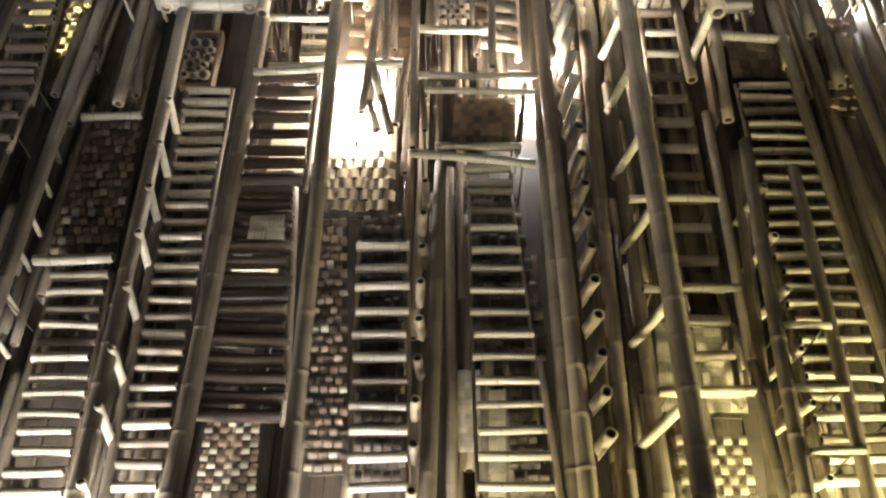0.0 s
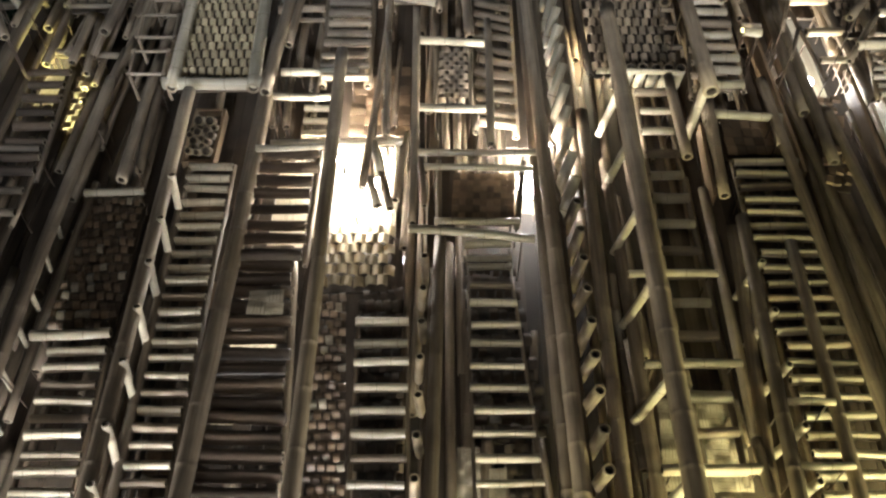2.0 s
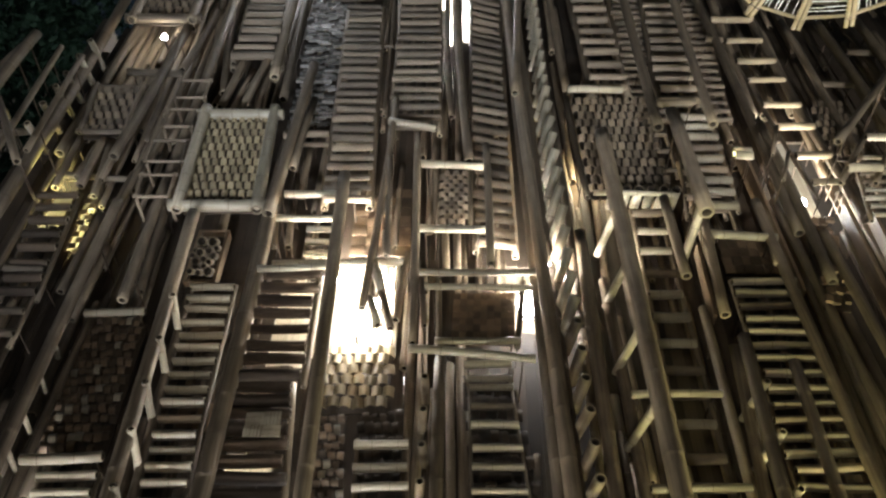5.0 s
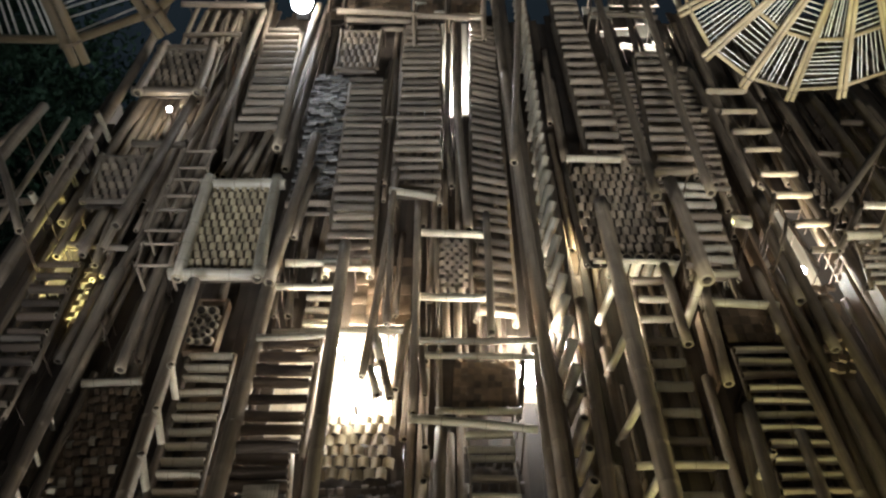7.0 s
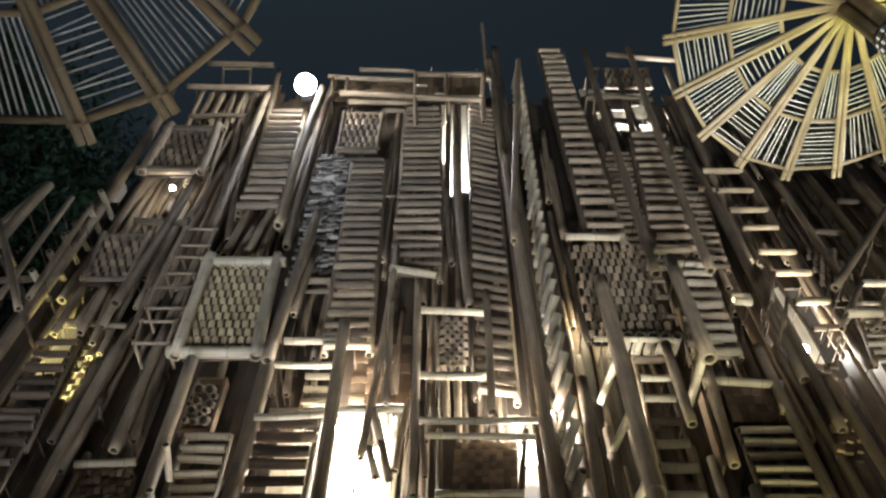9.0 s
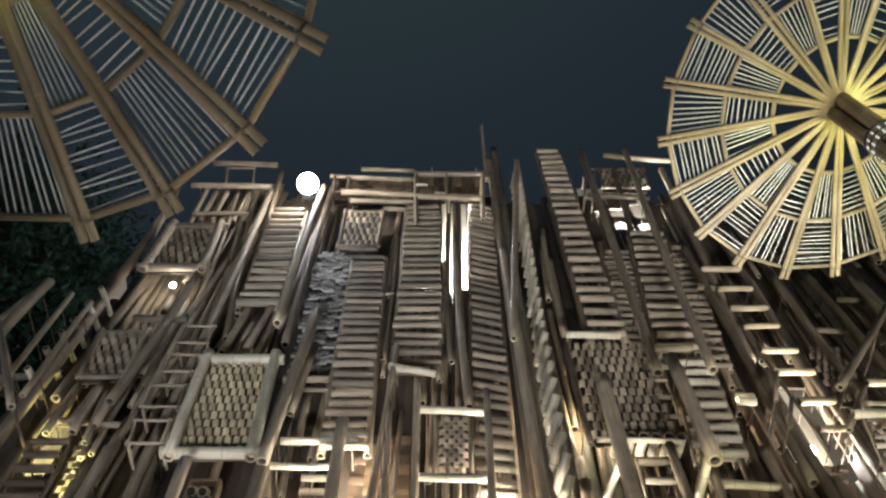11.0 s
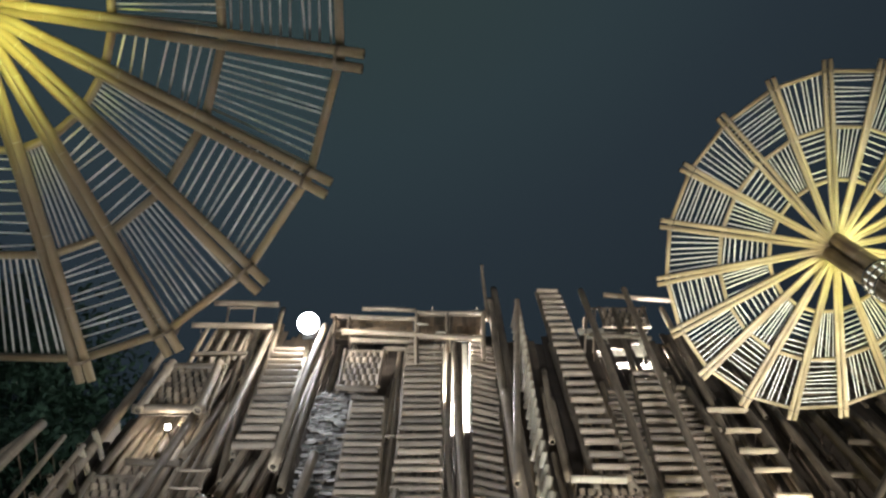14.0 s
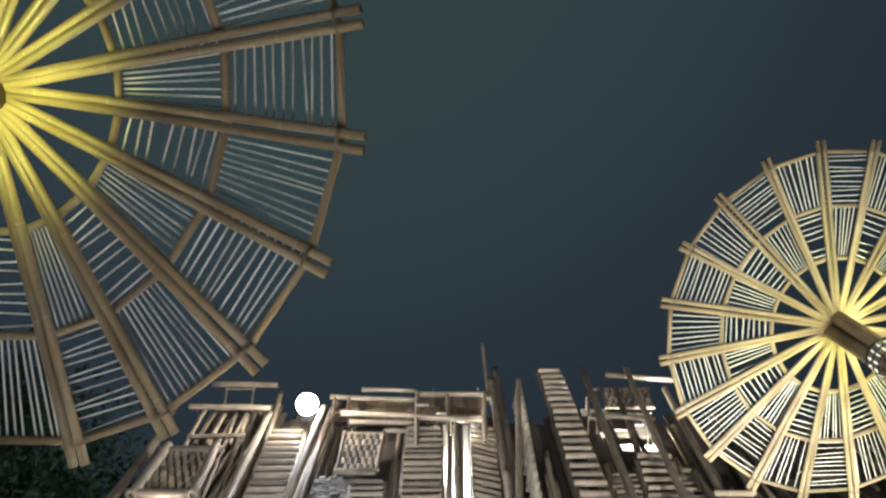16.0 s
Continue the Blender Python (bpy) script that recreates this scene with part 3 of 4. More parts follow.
struts((1.45, 4.88, 7.072), (1.492, 4.88, 2.876), (1.375, 5.35, 7.1), (1.337, 5.35, 2.785), 7, 0.036)
ladder((1.686, 3.802), (2.024, 3.808), (1.757, 7.547), (2.039, 7.551), 5.30, 15, 0.041, 0.024)
beam(1.424, 5.2, 3.749, 2.132, 5.2, 3.772, 0.037)
beam(1.417, 5.22, 4.556, 2.128, 5.22, 4.577, 0.032)
beam(1.399, 5.22, 5.361, 2.102, 5.22, 5.378, 0.032)
panel((1.568, 3.06), (2.061, 3.068), (1.569, 3.539), (2.055, 3.547), 5.45, 9, 7, 0.000, style="checker")
panel((1.507, 3.721), (2.124, 3.73), (1.554, 4.434), (2.148, 4.443), 5.50, 5, 6, 0.000, style="mat")
pole(2.195, 4.75, 8.475, 2.219, 4.75, 6.953, 0.072)
struts((2.204, 4.88, 7.076), (2.204, 4.88, 7.054), (2.128, 5.3, 6.943), (2.13, 5.3, 6.928), 1, 0.040)
pole(2.02, 5.1, 7.562, 2.03, 5.1, 6.522, 0.048)
pole(2.342, 5.3, 5.909, 2.069, 5.3, 3.046, 0.049)
pole(2.237, 5.45, 6.471, 2.195, 5.45, 3.838, 0.043)
pole(2.095, 5.2, 3.984, 2.147, 5.2, 3.021, 0.041)
pole(2.309, 5, 5.78, 2.225, 5, 2.968, 0.051)
struts((2.354, 5, 5.34), (2.329, 5, 3.124), (2.298, 5.4, 5.327), (2.262, 5.4, 3.105), 6, 0.032)
ladder((2.494, 3.198), (2.989, 3.205), (2.502, 6.646), (3.064, 6.655), 5.30, 25, 0.037, 0.021)
pole(2.66, 5.05, 5.572, 2.592, 5.05, 2.988, 0.048)
beam(2.249, 5.03, 4.174, 2.617, 5.03, 4.18, 0.028)
beam(2.251, 5.03, 3.724, 2.622, 5.03, 3.73, 0.027)
beam(2.287, 5.03, 3.304, 2.624, 5.03, 3.309, 0.026)
pole(2.926, 5.2, 7.641, 3.084, 5.2, 3.514, 0.050, foot=True)
pole(3.169, 5.3, 7.76, 3.367, 5.3, 4.049, 0.044, foot=True)
pole(3.414, 5.15, 7.151, 3.615, 5.15, 4.332, 0.049, foot=True)
pole(3.364, 5.35, 7.364, 3.548, 5.35, 4.435, 0.048, foot=True)
pole(3.313, 5.4, 7.644, 3.372, 5.4, 4.458, 0.040, foot=True)
pole(3.721, 5.3, 7.316, 3.864, 5.3, 4.601, 0.043, foot=True)
# box of tubes
tube_box(-2.429, 6.706, -2.165, 7.37, 5.35)
# middle storey
pole(-4.350, 5.2, 7.3, -4.371, 5.2, 12.9, 0.066)
pole(-4.175, 5.35, 8.484, -4.088, 5.35, 12.406, 0.055)
pole(-3.484, 5.2, 8.249, -3.34, 5.2, 10.984, 0.056)
pole(-3.89, 5.4, 8.15, -3.81, 5.4, 9.1, 0.046)
panel((-3.993, 8.737), (-3.514, 8.742), (-4.097, 9.594), (-3.556, 9.599), 5.25, 5, 7, 0.031, style="shingle")
panel((-4.041, 10.991), (-3.282, 10.998), (-4.056, 12.21), (-3.373, 12.216), 5.15, 7, 8, 0.062, style="shingle")
ladder((-3.969, 6.444), (-3.638, 6.448), (-4.083, 7.748), (-3.717, 7.752), 5.30, 8, 0.042, 0.024, dark=True)
panel((-3.697, 7.126), (-3.579, 7.127), (-3.770, 7.944), (-3.642, 7.945), 5.48, 2, 10, 0.000, style="checker", sparse=1)
struts((-4.303, 5.05, 10.204), (-4.421, 5.05, 8.58), (-4.293, 5.4, 10.268), (-4.406, 5.4, 8.646), 6, 0.037)
beam(-4.13, 5.42, 8.22, -3.25, 5.42, 8.14, 0.036, "bamboo")
pole(-3.594, 5.35, 8.05, -3.587, 5.35, 9.0, 0.040)
pole(-3.299, 5.3, 6.726, -3.256, 5.3, 8.096, 0.042)
pole(-2.784, 5.15, 6.223, -2.801, 5.15, 7.827, 0.048)
pole(-2.785, 5.4, 6.55, -2.84, 5.4, 7.773, 0.041)
pole(-3.235, 5.45, 6.872, -3.201, 5.45, 8.187, 0.033)
pole(-3.294, 5.4, 6.217, -3.251, 5.4, 7.119, 0.045)
pole(-2.825, 5.2, 7.38, -2.925, 5.2, 13.642, 0.053)
pole(-2.837, 5.35, 7.802, -3.004, 5.35, 11.954, 0.045)
beam(-3.872, 5.3, 10.008, -3.212, 5.3, 9.976, 0.044)
beam(-4.948, 5.3, 8.764, -4.276, 5.3, 8.876, 0.042)
stick_frame((-3.057, 9.18), (-2.736, 9.183), (-3.067, 9.516), (-2.737, 9.519), 5.1)
stick_frame((-3.048, 8.643), (-2.76, 8.646), (-3.058, 8.948), (-2.761, 8.951), 5.1)
stick_frame((-3.068, 8.05), (-2.715, 8.054), (-3.097, 8.392), (-2.733, 8.396), 5.1)
stick_frame((-3.019, 7.509), (-2.705, 7.512), (-3.05, 7.834), (-2.726, 7.837), 5.1)
panel((-2.596, 7.431), (-1.842, 7.439), (-2.663, 8.917), (-1.922, 8.924), 5.15, 9, 12, 0.060, style="shingle", pale=True)
pole(-2.614, 5.3, 9.276, -2.515, 5.3, 10.428, 0.048)
pole(-2.347, 5.25, 9.173, -2.212, 5.25, 10.347, 0.047)
pole(-2.259, 5.4, 9.368, -2.182, 5.4, 10.909, 0.040)
pole(-1.99, 5, 9.441, -2.018, 5, 13.415, 0.056)
pole(-1.934, 5.3, 9.455, -1.998, 5.3, 14.126, 0.051)
pole(-1.698, 5.05, 7.224, -1.594, 5.05, 9.791, 0.058)
pole(-1.647, 5.3, 7.034, -1.746, 5.3, 8.112, 0.027)
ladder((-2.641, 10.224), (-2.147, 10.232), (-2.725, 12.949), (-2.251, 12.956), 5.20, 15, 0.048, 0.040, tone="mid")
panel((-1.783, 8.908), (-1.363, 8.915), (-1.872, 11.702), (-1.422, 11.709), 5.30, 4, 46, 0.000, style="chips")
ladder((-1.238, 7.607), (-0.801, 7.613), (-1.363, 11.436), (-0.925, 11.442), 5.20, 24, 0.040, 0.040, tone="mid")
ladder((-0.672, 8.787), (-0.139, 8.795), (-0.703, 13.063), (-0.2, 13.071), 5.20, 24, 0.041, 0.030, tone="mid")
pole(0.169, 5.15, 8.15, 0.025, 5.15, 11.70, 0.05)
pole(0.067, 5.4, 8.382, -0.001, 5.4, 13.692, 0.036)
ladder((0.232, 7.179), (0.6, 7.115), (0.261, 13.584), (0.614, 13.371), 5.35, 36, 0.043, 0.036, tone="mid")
pole(-0.355, 5, 8.383, -0.299, 5, 5.67, 0.037)
pole(0.337, 5, 8.236, 0.339, 5, 6.554, 0.038)
beam(-0.314, 5.05, 7.979, 0.319, 5.05, 7.941, 0.039)
beam(-0.297, 5.05, 7.048, 0.306, 5.05, 7.039, 0.036)
pole(-0.162, 5.1, 7.926, -0.145, 5.1, 7.103, 0.022)
pole(0.175, 5.1, 7.93, 0.175, 5.1, 7.107, 0.022)
panel((-0.107, 7.274), (0.158, 7.277), (-0.119, 8.051), (0.155, 8.054), 5.20, 3, 12, 0.000, style="shingle")
beam(-1.669, 5.15, 7.281, -1.033, 5.15, 7.28, 0.035)
beam(-1.633, 5.2, 7.674, -0.888, 5.2, 7.699, 0.039)
beam(-1.79, 5.2, 8.64, -1.308, 5.2, 8.665, 0.040)
beam(-1.669, 5.05, 6.513, -1.044, 5.05, 6.561, 0.030)
ladder((-1.403, 6.902), (-1.064, 6.905), (-1.393, 7.39), (-1.12, 7.392), 5.40, 4, 0.033, 0.000)
pole(-0.619, 5.1, 9.171, -0.74, 5.1, 6.12, 0.035)
pole(-0.612, 5, 8.021, -0.565, 5, 6.633, 0.029)
pole(-0.706, 5.3, 6.415, -0.694, 5.3, 8.032, 0.026)
pole(-0.462, 5.2, 6.077, -0.381, 5.2, 6.872, 0.039)
pole(-0.649, 5.15, 6.609, -0.498, 5.15, 5.944, 0.035)
pole(-1.644, 5.3, 8.206, -1.738, 5.3, 9.457, 0.040)
pole(-1.526, 5.4, 8.332, -1.516, 5.4, 8.935, 0.030)
pole(0.053, 5.3, 6.763, 0.042, 5.3, 7.282, 0.033)
pole(-0.009, 5.3, 9.135, -0.089, 5.3, 10.756, 0.038)
beam(-0.236, 5.1, 6.372, 0.694, 5.1, 6.363, 0.029)
beam(-0.338, 5.08, 6.524, 0.729, 5.08, 6.536, 0.029)
beam(-0.13, 5.15, 5.82, 0.568, 5.15, 5.828, 0.028)
pole(-0.261, 5.05, 6.416, -0.211, 5.05, 5.892, 0.028)
pole(-0.105, 5.2, 6.527, -0.09, 5.2, 5.566, 0.026)
pole(0.63, 5.2, 6.535, 0.538, 5.2, 5.795, 0.027)
panel((0.005, 5.933), (0.535, 5.939), (0.027, 6.443), (0.549, 6.449), 5.25, 9, 7, 0.000, style="mat", dark=True)
# right of the middle
panel((1.379, 7.858), (2.208, 7.867), (1.361, 9.534), (2.178, 9.542), 5.30, 9, 12, 0.000, style="shingle")
beam(1.29, 5.15, 9.482, 1.904, 5.15, 9.465, 0.043, "pale")
beam(1.381, 5.2, 7.74, 2.178, 5.2, 7.723, 0.028)
beam(2.134, 4.9, 8.848, 2.54, 4.9, 8.873, 0.038)
pole(1.266, 5.2, 9.453, 1.317, 5.2, 7.671, 0.034)
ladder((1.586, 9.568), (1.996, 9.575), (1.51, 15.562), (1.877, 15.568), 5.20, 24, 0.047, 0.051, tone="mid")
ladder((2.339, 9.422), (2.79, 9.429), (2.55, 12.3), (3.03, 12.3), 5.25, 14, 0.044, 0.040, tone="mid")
pole(2.907, 4.9, 14.862, 2.644, 4.9, 8.47, 0.051)
pole(2.219, 5.05, 15.171, 2.14, 5.05, 8.621, 0.058)
pole(2.821, 5.4, 15.208, 2.655, 5.4, 12.504, 0.045)
ladder((2.428, 7.698), (2.816, 7.702), (2.459, 9.16), (2.869, 9.164), 5.30, 9, 0.043, 0.025)
ladder((3.569, 7.907), (3.898, 7.912), (3.303, 11.139), (3.803, 11.147), 5.20, 8, 0.042, 0.000, tone="tan")
pole(3.198, 5.2, 11.931, 3.226, 5.2, 7.186, 0.055)
pole(3.815, 5.25, 11.207, 3.952, 5.25, 7.433, 0.050)
pole(3.605, 5.3, 14.969, 3.333, 5.3, 9.198, 0.054)
pole(3.42, 4.4, 7.522, 4.519, 4.4, 8.958, 0.039)
panel((3.979, 8.503), (4.378, 8.507), (4.054, 9.514), (4.411, 9.518), 5.30, 5, 8, 0.000, style="shingle")
ladder((3.79, 7.806), (4.115, 7.809), (4.098, 8.264), (4.409, 8.267), 4.90, 2, 0.043, 0.031)
ladder((3.84, 7.228), (4.329, 7.233), (3.973, 8.069), (4.476, 8.074), 5.00, 8, 0.024, 0.024)
pole(4.23, 5.3, 11.304, 4.259, 5.3, 7.725, 0.046)
pole(4.597, 5.2, 11.128, 4.694, 5.2, 8.57, 0.054)
pole(5.118, 5.2, 11.136, 5.187, 5.2, 9.084, 0.056)
pole(3.978, 5.4, 11.169, 3.873, 5.4, 8.17, 0.040)
beam(2.393, 5.2, 7.17, 3.003, 5.2, 7.123, 0.042)
pole(2.912, 5.2, 7.13, 2.905, 5.2, 6.766, 0.027)
pole(2.387, 5.2, 7.436, 2.304, 5.2, 6.169, 0.047)
pole(3.28, 5.15, 8.849, 3.3, 5.15, 6.518, 0.048)
pole(3.074, 5.4, 8.774, 3.111, 5.4, 6.615, 0.034)
pole(3.28, 4.9, 8.45, 3.112, 4.9, 7.976, 0.019)
pole(3.274, 4.9, 8.023, 3.102, 4.9, 7.585, 0.019)
beam(2.854, 5.1, 8.233, 3.033, 5.1, 8.216, 0.043)
for i in range(6):
    ob = tagged(new("bamboo_tube", cane_mesh(0.3, 0.05, "pale", 12, 0.5, bore=0.8)), "short pale hollow bamboo tube under the shell panel", "bamboo tube", "tubes under the panel")
    ob.matrix_world = along((1.60 + 0.121 * i, 5.2, 7.80), (1.60 + 0.121 * i, 5.48, 7.86))
    bracket(ob, (1.60 + 0.121 * i, 5.45, 7.85))
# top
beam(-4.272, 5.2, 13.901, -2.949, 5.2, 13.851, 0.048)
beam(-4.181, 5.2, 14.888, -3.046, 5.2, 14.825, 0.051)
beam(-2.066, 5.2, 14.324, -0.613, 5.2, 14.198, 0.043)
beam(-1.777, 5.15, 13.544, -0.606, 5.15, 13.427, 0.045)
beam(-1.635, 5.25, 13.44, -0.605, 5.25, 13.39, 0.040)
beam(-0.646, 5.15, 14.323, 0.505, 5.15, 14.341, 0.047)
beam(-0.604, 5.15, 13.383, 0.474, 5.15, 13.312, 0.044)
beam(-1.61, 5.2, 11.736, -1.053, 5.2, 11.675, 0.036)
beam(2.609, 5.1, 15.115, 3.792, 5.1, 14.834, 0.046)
pole(-0.54, 5.15, 12.32, -0.63, 5.15, 14.399, 0.032)
pole(0.434, 5.15, 12.527, 0.488, 5.15, 14.416, 0.036)
pole(-0.116, 5.15, 13.346, -0.127, 5.15, 14.331, 0.026)
pole(-1.915, 5.2, 13.545, -1.984, 5.2, 14.276, 0.026)
pole(-1.703, 5.2, 13.661, -1.748, 5.2, 14.279, 0.026)
panel((-1.611, 11.851), (-1.07, 11.859), (-1.655, 13.012), (-1.066, 13.021), 5.25, 6, 6, 0.025, style="shingle")
pole(0.667, 4.95, 9.083, 1.049, 4.95, 14.43, 0.044)
pole(0.971, 5.2, 9.238, 1.093, 5.2, 14.943, 0.039)
pole(-4.637, 4.6, 8.373, -4.593, 4.6, 9.657, 0.060)
pole(-4.907, 4.7, 8.622, -4.746, 4.7, 9.545, 0.044)
pole(-4.277, 4.7, 7.519, -4.311, 4.7, 9.552, 0.031)
pole(-4.081, 4.8, 7.819, -4.106, 4.8, 9.536, 0.031)
pole(-3.892, 4.55, 7.333, -4.77, 4.55, 8.823, 0.037)
pole(-3.523, 5.35, 10.967, -3.754, 5.35, 13.978, 0.038)
pole(-3.218, 5.35, 10.677, -3.54, 5.35, 13.865, 0.034)
pole(-2.894, 5.35, 10.134, -3.33, 5.35, 13.753, 0.040)
pole(-2.665, 5.35, 9.637, -3.242, 5.35, 13.986, 0.046)
pole(-2.651, 5.35, 10.137, -3.012, 5.35, 14.992, 0.045)
pole(-3.843, 5.35, 11.272, -4.097, 5.35, 14.212, 0.036)
pole(-4.413, 5.35, 12.295, -4.699, 5.35, 14.966, 0.038)
pole(-2.096, 5.35, 10.146, -2.026, 5.35, 12.714, 0.044)
pole(-1.665, 5.35, 9.418, -1.633, 5.35, 11.975, 0.027)
pole(-0.77, 5.35, 9.207, -0.809, 5.35, 12.35, 0.026)
pole(-0.615, 5.35, 8.789, -0.75, 5.35, 13.568, 0.027)
beam(-3.723, 5.2, 12.281, -3.316, 5.2, 12.306, 0.038)
beam(-4.021, 5.3, 12.981, -3.162, 5.3, 13.035, 0.041)
beam(-1.8, 5.3, 8.605, -0.842, 5.3, 8.619, 0.028)
beam(-1.471, 5.35, 10.704, -0.743, 5.35, 10.715, 0.029)
beam(-1.095, 5.35, 13.345, -0.603, 5.35, 13.31, 0.036)
# more canes of the upper storeys
pole(-4.061, 5.4, 7.981, -4.07, 5.4, 8.836, 0.042)
pole(-3.738, 5.3, 7.892, -3.739, 5.3, 8.673, 0.044)
pole(-3.587, 5.35, 7.794, -3.687, 5.35, 8.72, 0.036)
pole(-4.18, 5.4, 10.138, -4.022, 5.4, 11.417, 0.050)
pole(-3.265, 5.45, 8.003, -3.197, 5.45, 9.665, 0.042)
pole(-3.291, 5.25, 6.965, -3.176, 5.25, 8.221, 0.038)
pole(-3.50, 5.4, 6.541, -3.46, 5.4, 7.595, 0.040)
pole(-3.24, 5.4, 9.245, -3.163, 5.4, 10.548, 0.043)
pole(-3.232, 5.3, 10.052, -3.1, 5.3, 11.476, 0.046)
pole(-3.393, 5.4, 11.193, -3.257, 5.4, 13.075, 0.047)
pole(-2.767, 5.45, 9.551, -2.689, 5.45, 10.298, 0.040)
pole(-2.52, 5.4, 9.365, -2.42, 5.4, 10.22, 0.036)
pole(-1.559, 5.4, 9.262, -1.478, 5.4, 10.229, 0.035)
pole(-1.582, 5.1, 7.956, -1.516, 5.1, 9.162, 0.041)
pole(-1.504, 5.35, 7.816, -1.536, 5.35, 8.661, 0.038)
pole(-1.544, 5.4, 7.138, -1.591, 5.4, 7.786, 0.036)
pole(3.941, 5.35, 11.081, 3.868, 5.35, 8.468, 0.044)
pole(4.355, 5.4, 11.175, 4.264, 5.4, 8.829, 0.042)
pole(4.718, 5.3, 11.004, 4.686, 5.3, 8.902, 0.048)
pole(5.096, 5.4, 11.341, 5.13, 5.4, 9.368, 0.044)
pole(5.26, 5.25, 10.925, 5.336, 5.25, 9.607, 0.050)
pole(3.976, 5.45, 12.437, 3.881, 5.45, 9.42, 0.044)
pole(3.575, 5.4, 12.518, 3.524, 5.4, 9.343, 0.047)
pole(3.186, 5.45, 12.612, 3.038, 5.45, 9.407, 0.041)
pole(2.144, 5.45, 12.409, 2.111, 5.45, 9.983, 0.037)
pole(1.328, 5.45, 12.584, 1.343, 5.45, 9.848, 0.040)
pole(1.039, 5.4, 11.125, 1.052, 5.4, 8.682, 0.033)
beam(4.836, 5.3, 10.573, 5.239, 5.3, 10.524, 0.040)
beam(4.272, 5.3, 9.847, 4.658, 5.3, 9.816, 0.037)
beam(4.745, 5.3, 11.87, 5.148, 5.3, 11.808, 0.039)
beam(3.05, 5.2, 11.807, 3.234, 5.2, 11.758, 0.037)
beam(3.111, 5.2, 10.688, 3.318, 5.2, 10.662, 0.038)
beam(2.847, 5.1, 8.316, 3.041, 5.1, 8.3, 0.037)
ladder((2.326, 7.658), (2.692, 7.663), (2.505, 9.257), (2.728, 9.26), 5.35, 9, 0.037, 0.025, tone="mid")
ladder((2.168, 8.37), (2.346, 8.372), (2.022, 9.298), (2.344, 9.301), 5.40, 4, 0.029, 0.000, tone="mid")
# small frames at the top
stick_frame((-3.772, 14.1), (-3.323, 14.107), (-3.913, 14.779), (-3.454, 14.787), 5.25)
stick_frame((-1.954, 13.82), (-1.698, 13.824), (-2.003, 14.398), (-1.746, 14.402), 5.25)
stick_frame((-0.573, 13.68), (-0.12, 13.687), (-0.577, 14.47), (-0.109, 14.477), 5.25)
stick_frame((-0.074, 13.688), (0.424, 13.696), (-0.052, 14.478), (0.464, 14.486), 5.25)
stick_frame((2.102, 13.721), (2.238, 13.724), (2.285, 14.823), (2.421, 14.825), 5.25)
panel((2.52, 14.36), (3.26, 14.36), (2.57, 15.20), (3.352, 15.216), 5.40, 7, 4, 0.025, style="shingle")
beam(-1.608, 5.3, 14.888, -0.67, 5.3, 14.824, 0.040)
beam(2.127, 5.2, 13.607, 3.083, 5.2, 13.466, 0.037)
# boards at the right
plank((3.102, 5.38, 6.53), (3.061, 5.38, 8.697), 0.226)
plank((3.706, 5.2, 6.063), (3.734, 5.2, 7.515), 0.182)
plank((4.012, 5.3, 6.152), (4.053, 5.3, 7.732), 0.153)
plank((2.301, 5.45, 6.323), (2.336, 5.45, 7.232), 0.163)
panel((3.201, 6.304), (3.439, 6.306), (3.357, 7.382), (3.58, 7.385), 5.20, 3, 10, 0.000, style="chips", dark=True)
panel((2.522, 6.851), (3.061, 6.857), (2.539, 7.298), (3.055, 7.304), 5.40, 6, 4, 0.000, style="mat", dark=True)
panel((0.067, 3.407), (0.229, 3.409), (0.071, 4.012), (0.235, 4.015), 5.48, 3, 9, 0.000, style="mat")
panel((0.284, 3.109), (0.397, 3.111), (0.295, 3.871), (0.416, 3.873), 5.50, 2, 10, 0.000, style="mat")
# more hangings and short tubes
panel((0.186, 4.076), (0.747, 4.085), (0.117, 5.723), (0.508, 5.729), 5.47, 6, 15, 0.000, style="basket", dull=True)
panel((0.432, 3.103), (0.694, 3.107), (0.448, 4.08), (0.542, 4.081), 5.47, 3, 11, 0.000, style="basket", dull=True)
panel((-0.61, 3.161), (-0.282, 3.167), (-0.715, 5.355), (-0.385, 5.361), 5.47, 5, 20, 0.000, style="basket", dull=True)
ladder((0.14, 5.518), (0.486, 5.523), (0.126, 5.659), (0.49, 5.665), 5.25, 2, 0.031, 0.000)
pole(-0.646, 5.12, 8.583, -0.639, 5.12, 8.289, 0.035, kind="pale")
pole(-0.628, 5.12, 8.194, -0.624, 5.12, 7.946, 0.032, kind="pale")
pole(-0.62, 5.12, 7.884, -0.614, 5.12, 7.625, 0.033, kind="pale")
pole(-0.615, 5.12, 7.558, -0.587, 5.12, 7.197, 0.034, kind="pale")
pole(-0.604, 5.12, 7.067, -0.581, 5.12, 6.803, 0.035, kind="pale")
pole(-0.682, 5.12, 6.675, -0.597, 5.12, 6.316, 0.039, kind="pale")
pole(-0.682, 5.12, 6.251, -0.598, 5.12, 5.947, 0.034, kind="pale")
pole(-0.242, 5.12, 6.55, -0.225, 5.12, 6.32, 0.031, kind="pale")
pole(-0.223, 5.12, 6.225, -0.212, 5.12, 6.011, 0.030, kind="pale")
panel((-2.246, 5.998), (-1.958, 6.003), (-2.233, 6.249), (-1.93, 6.254), 5.44, 2, 1, 0.000, style="mat", dark=True)
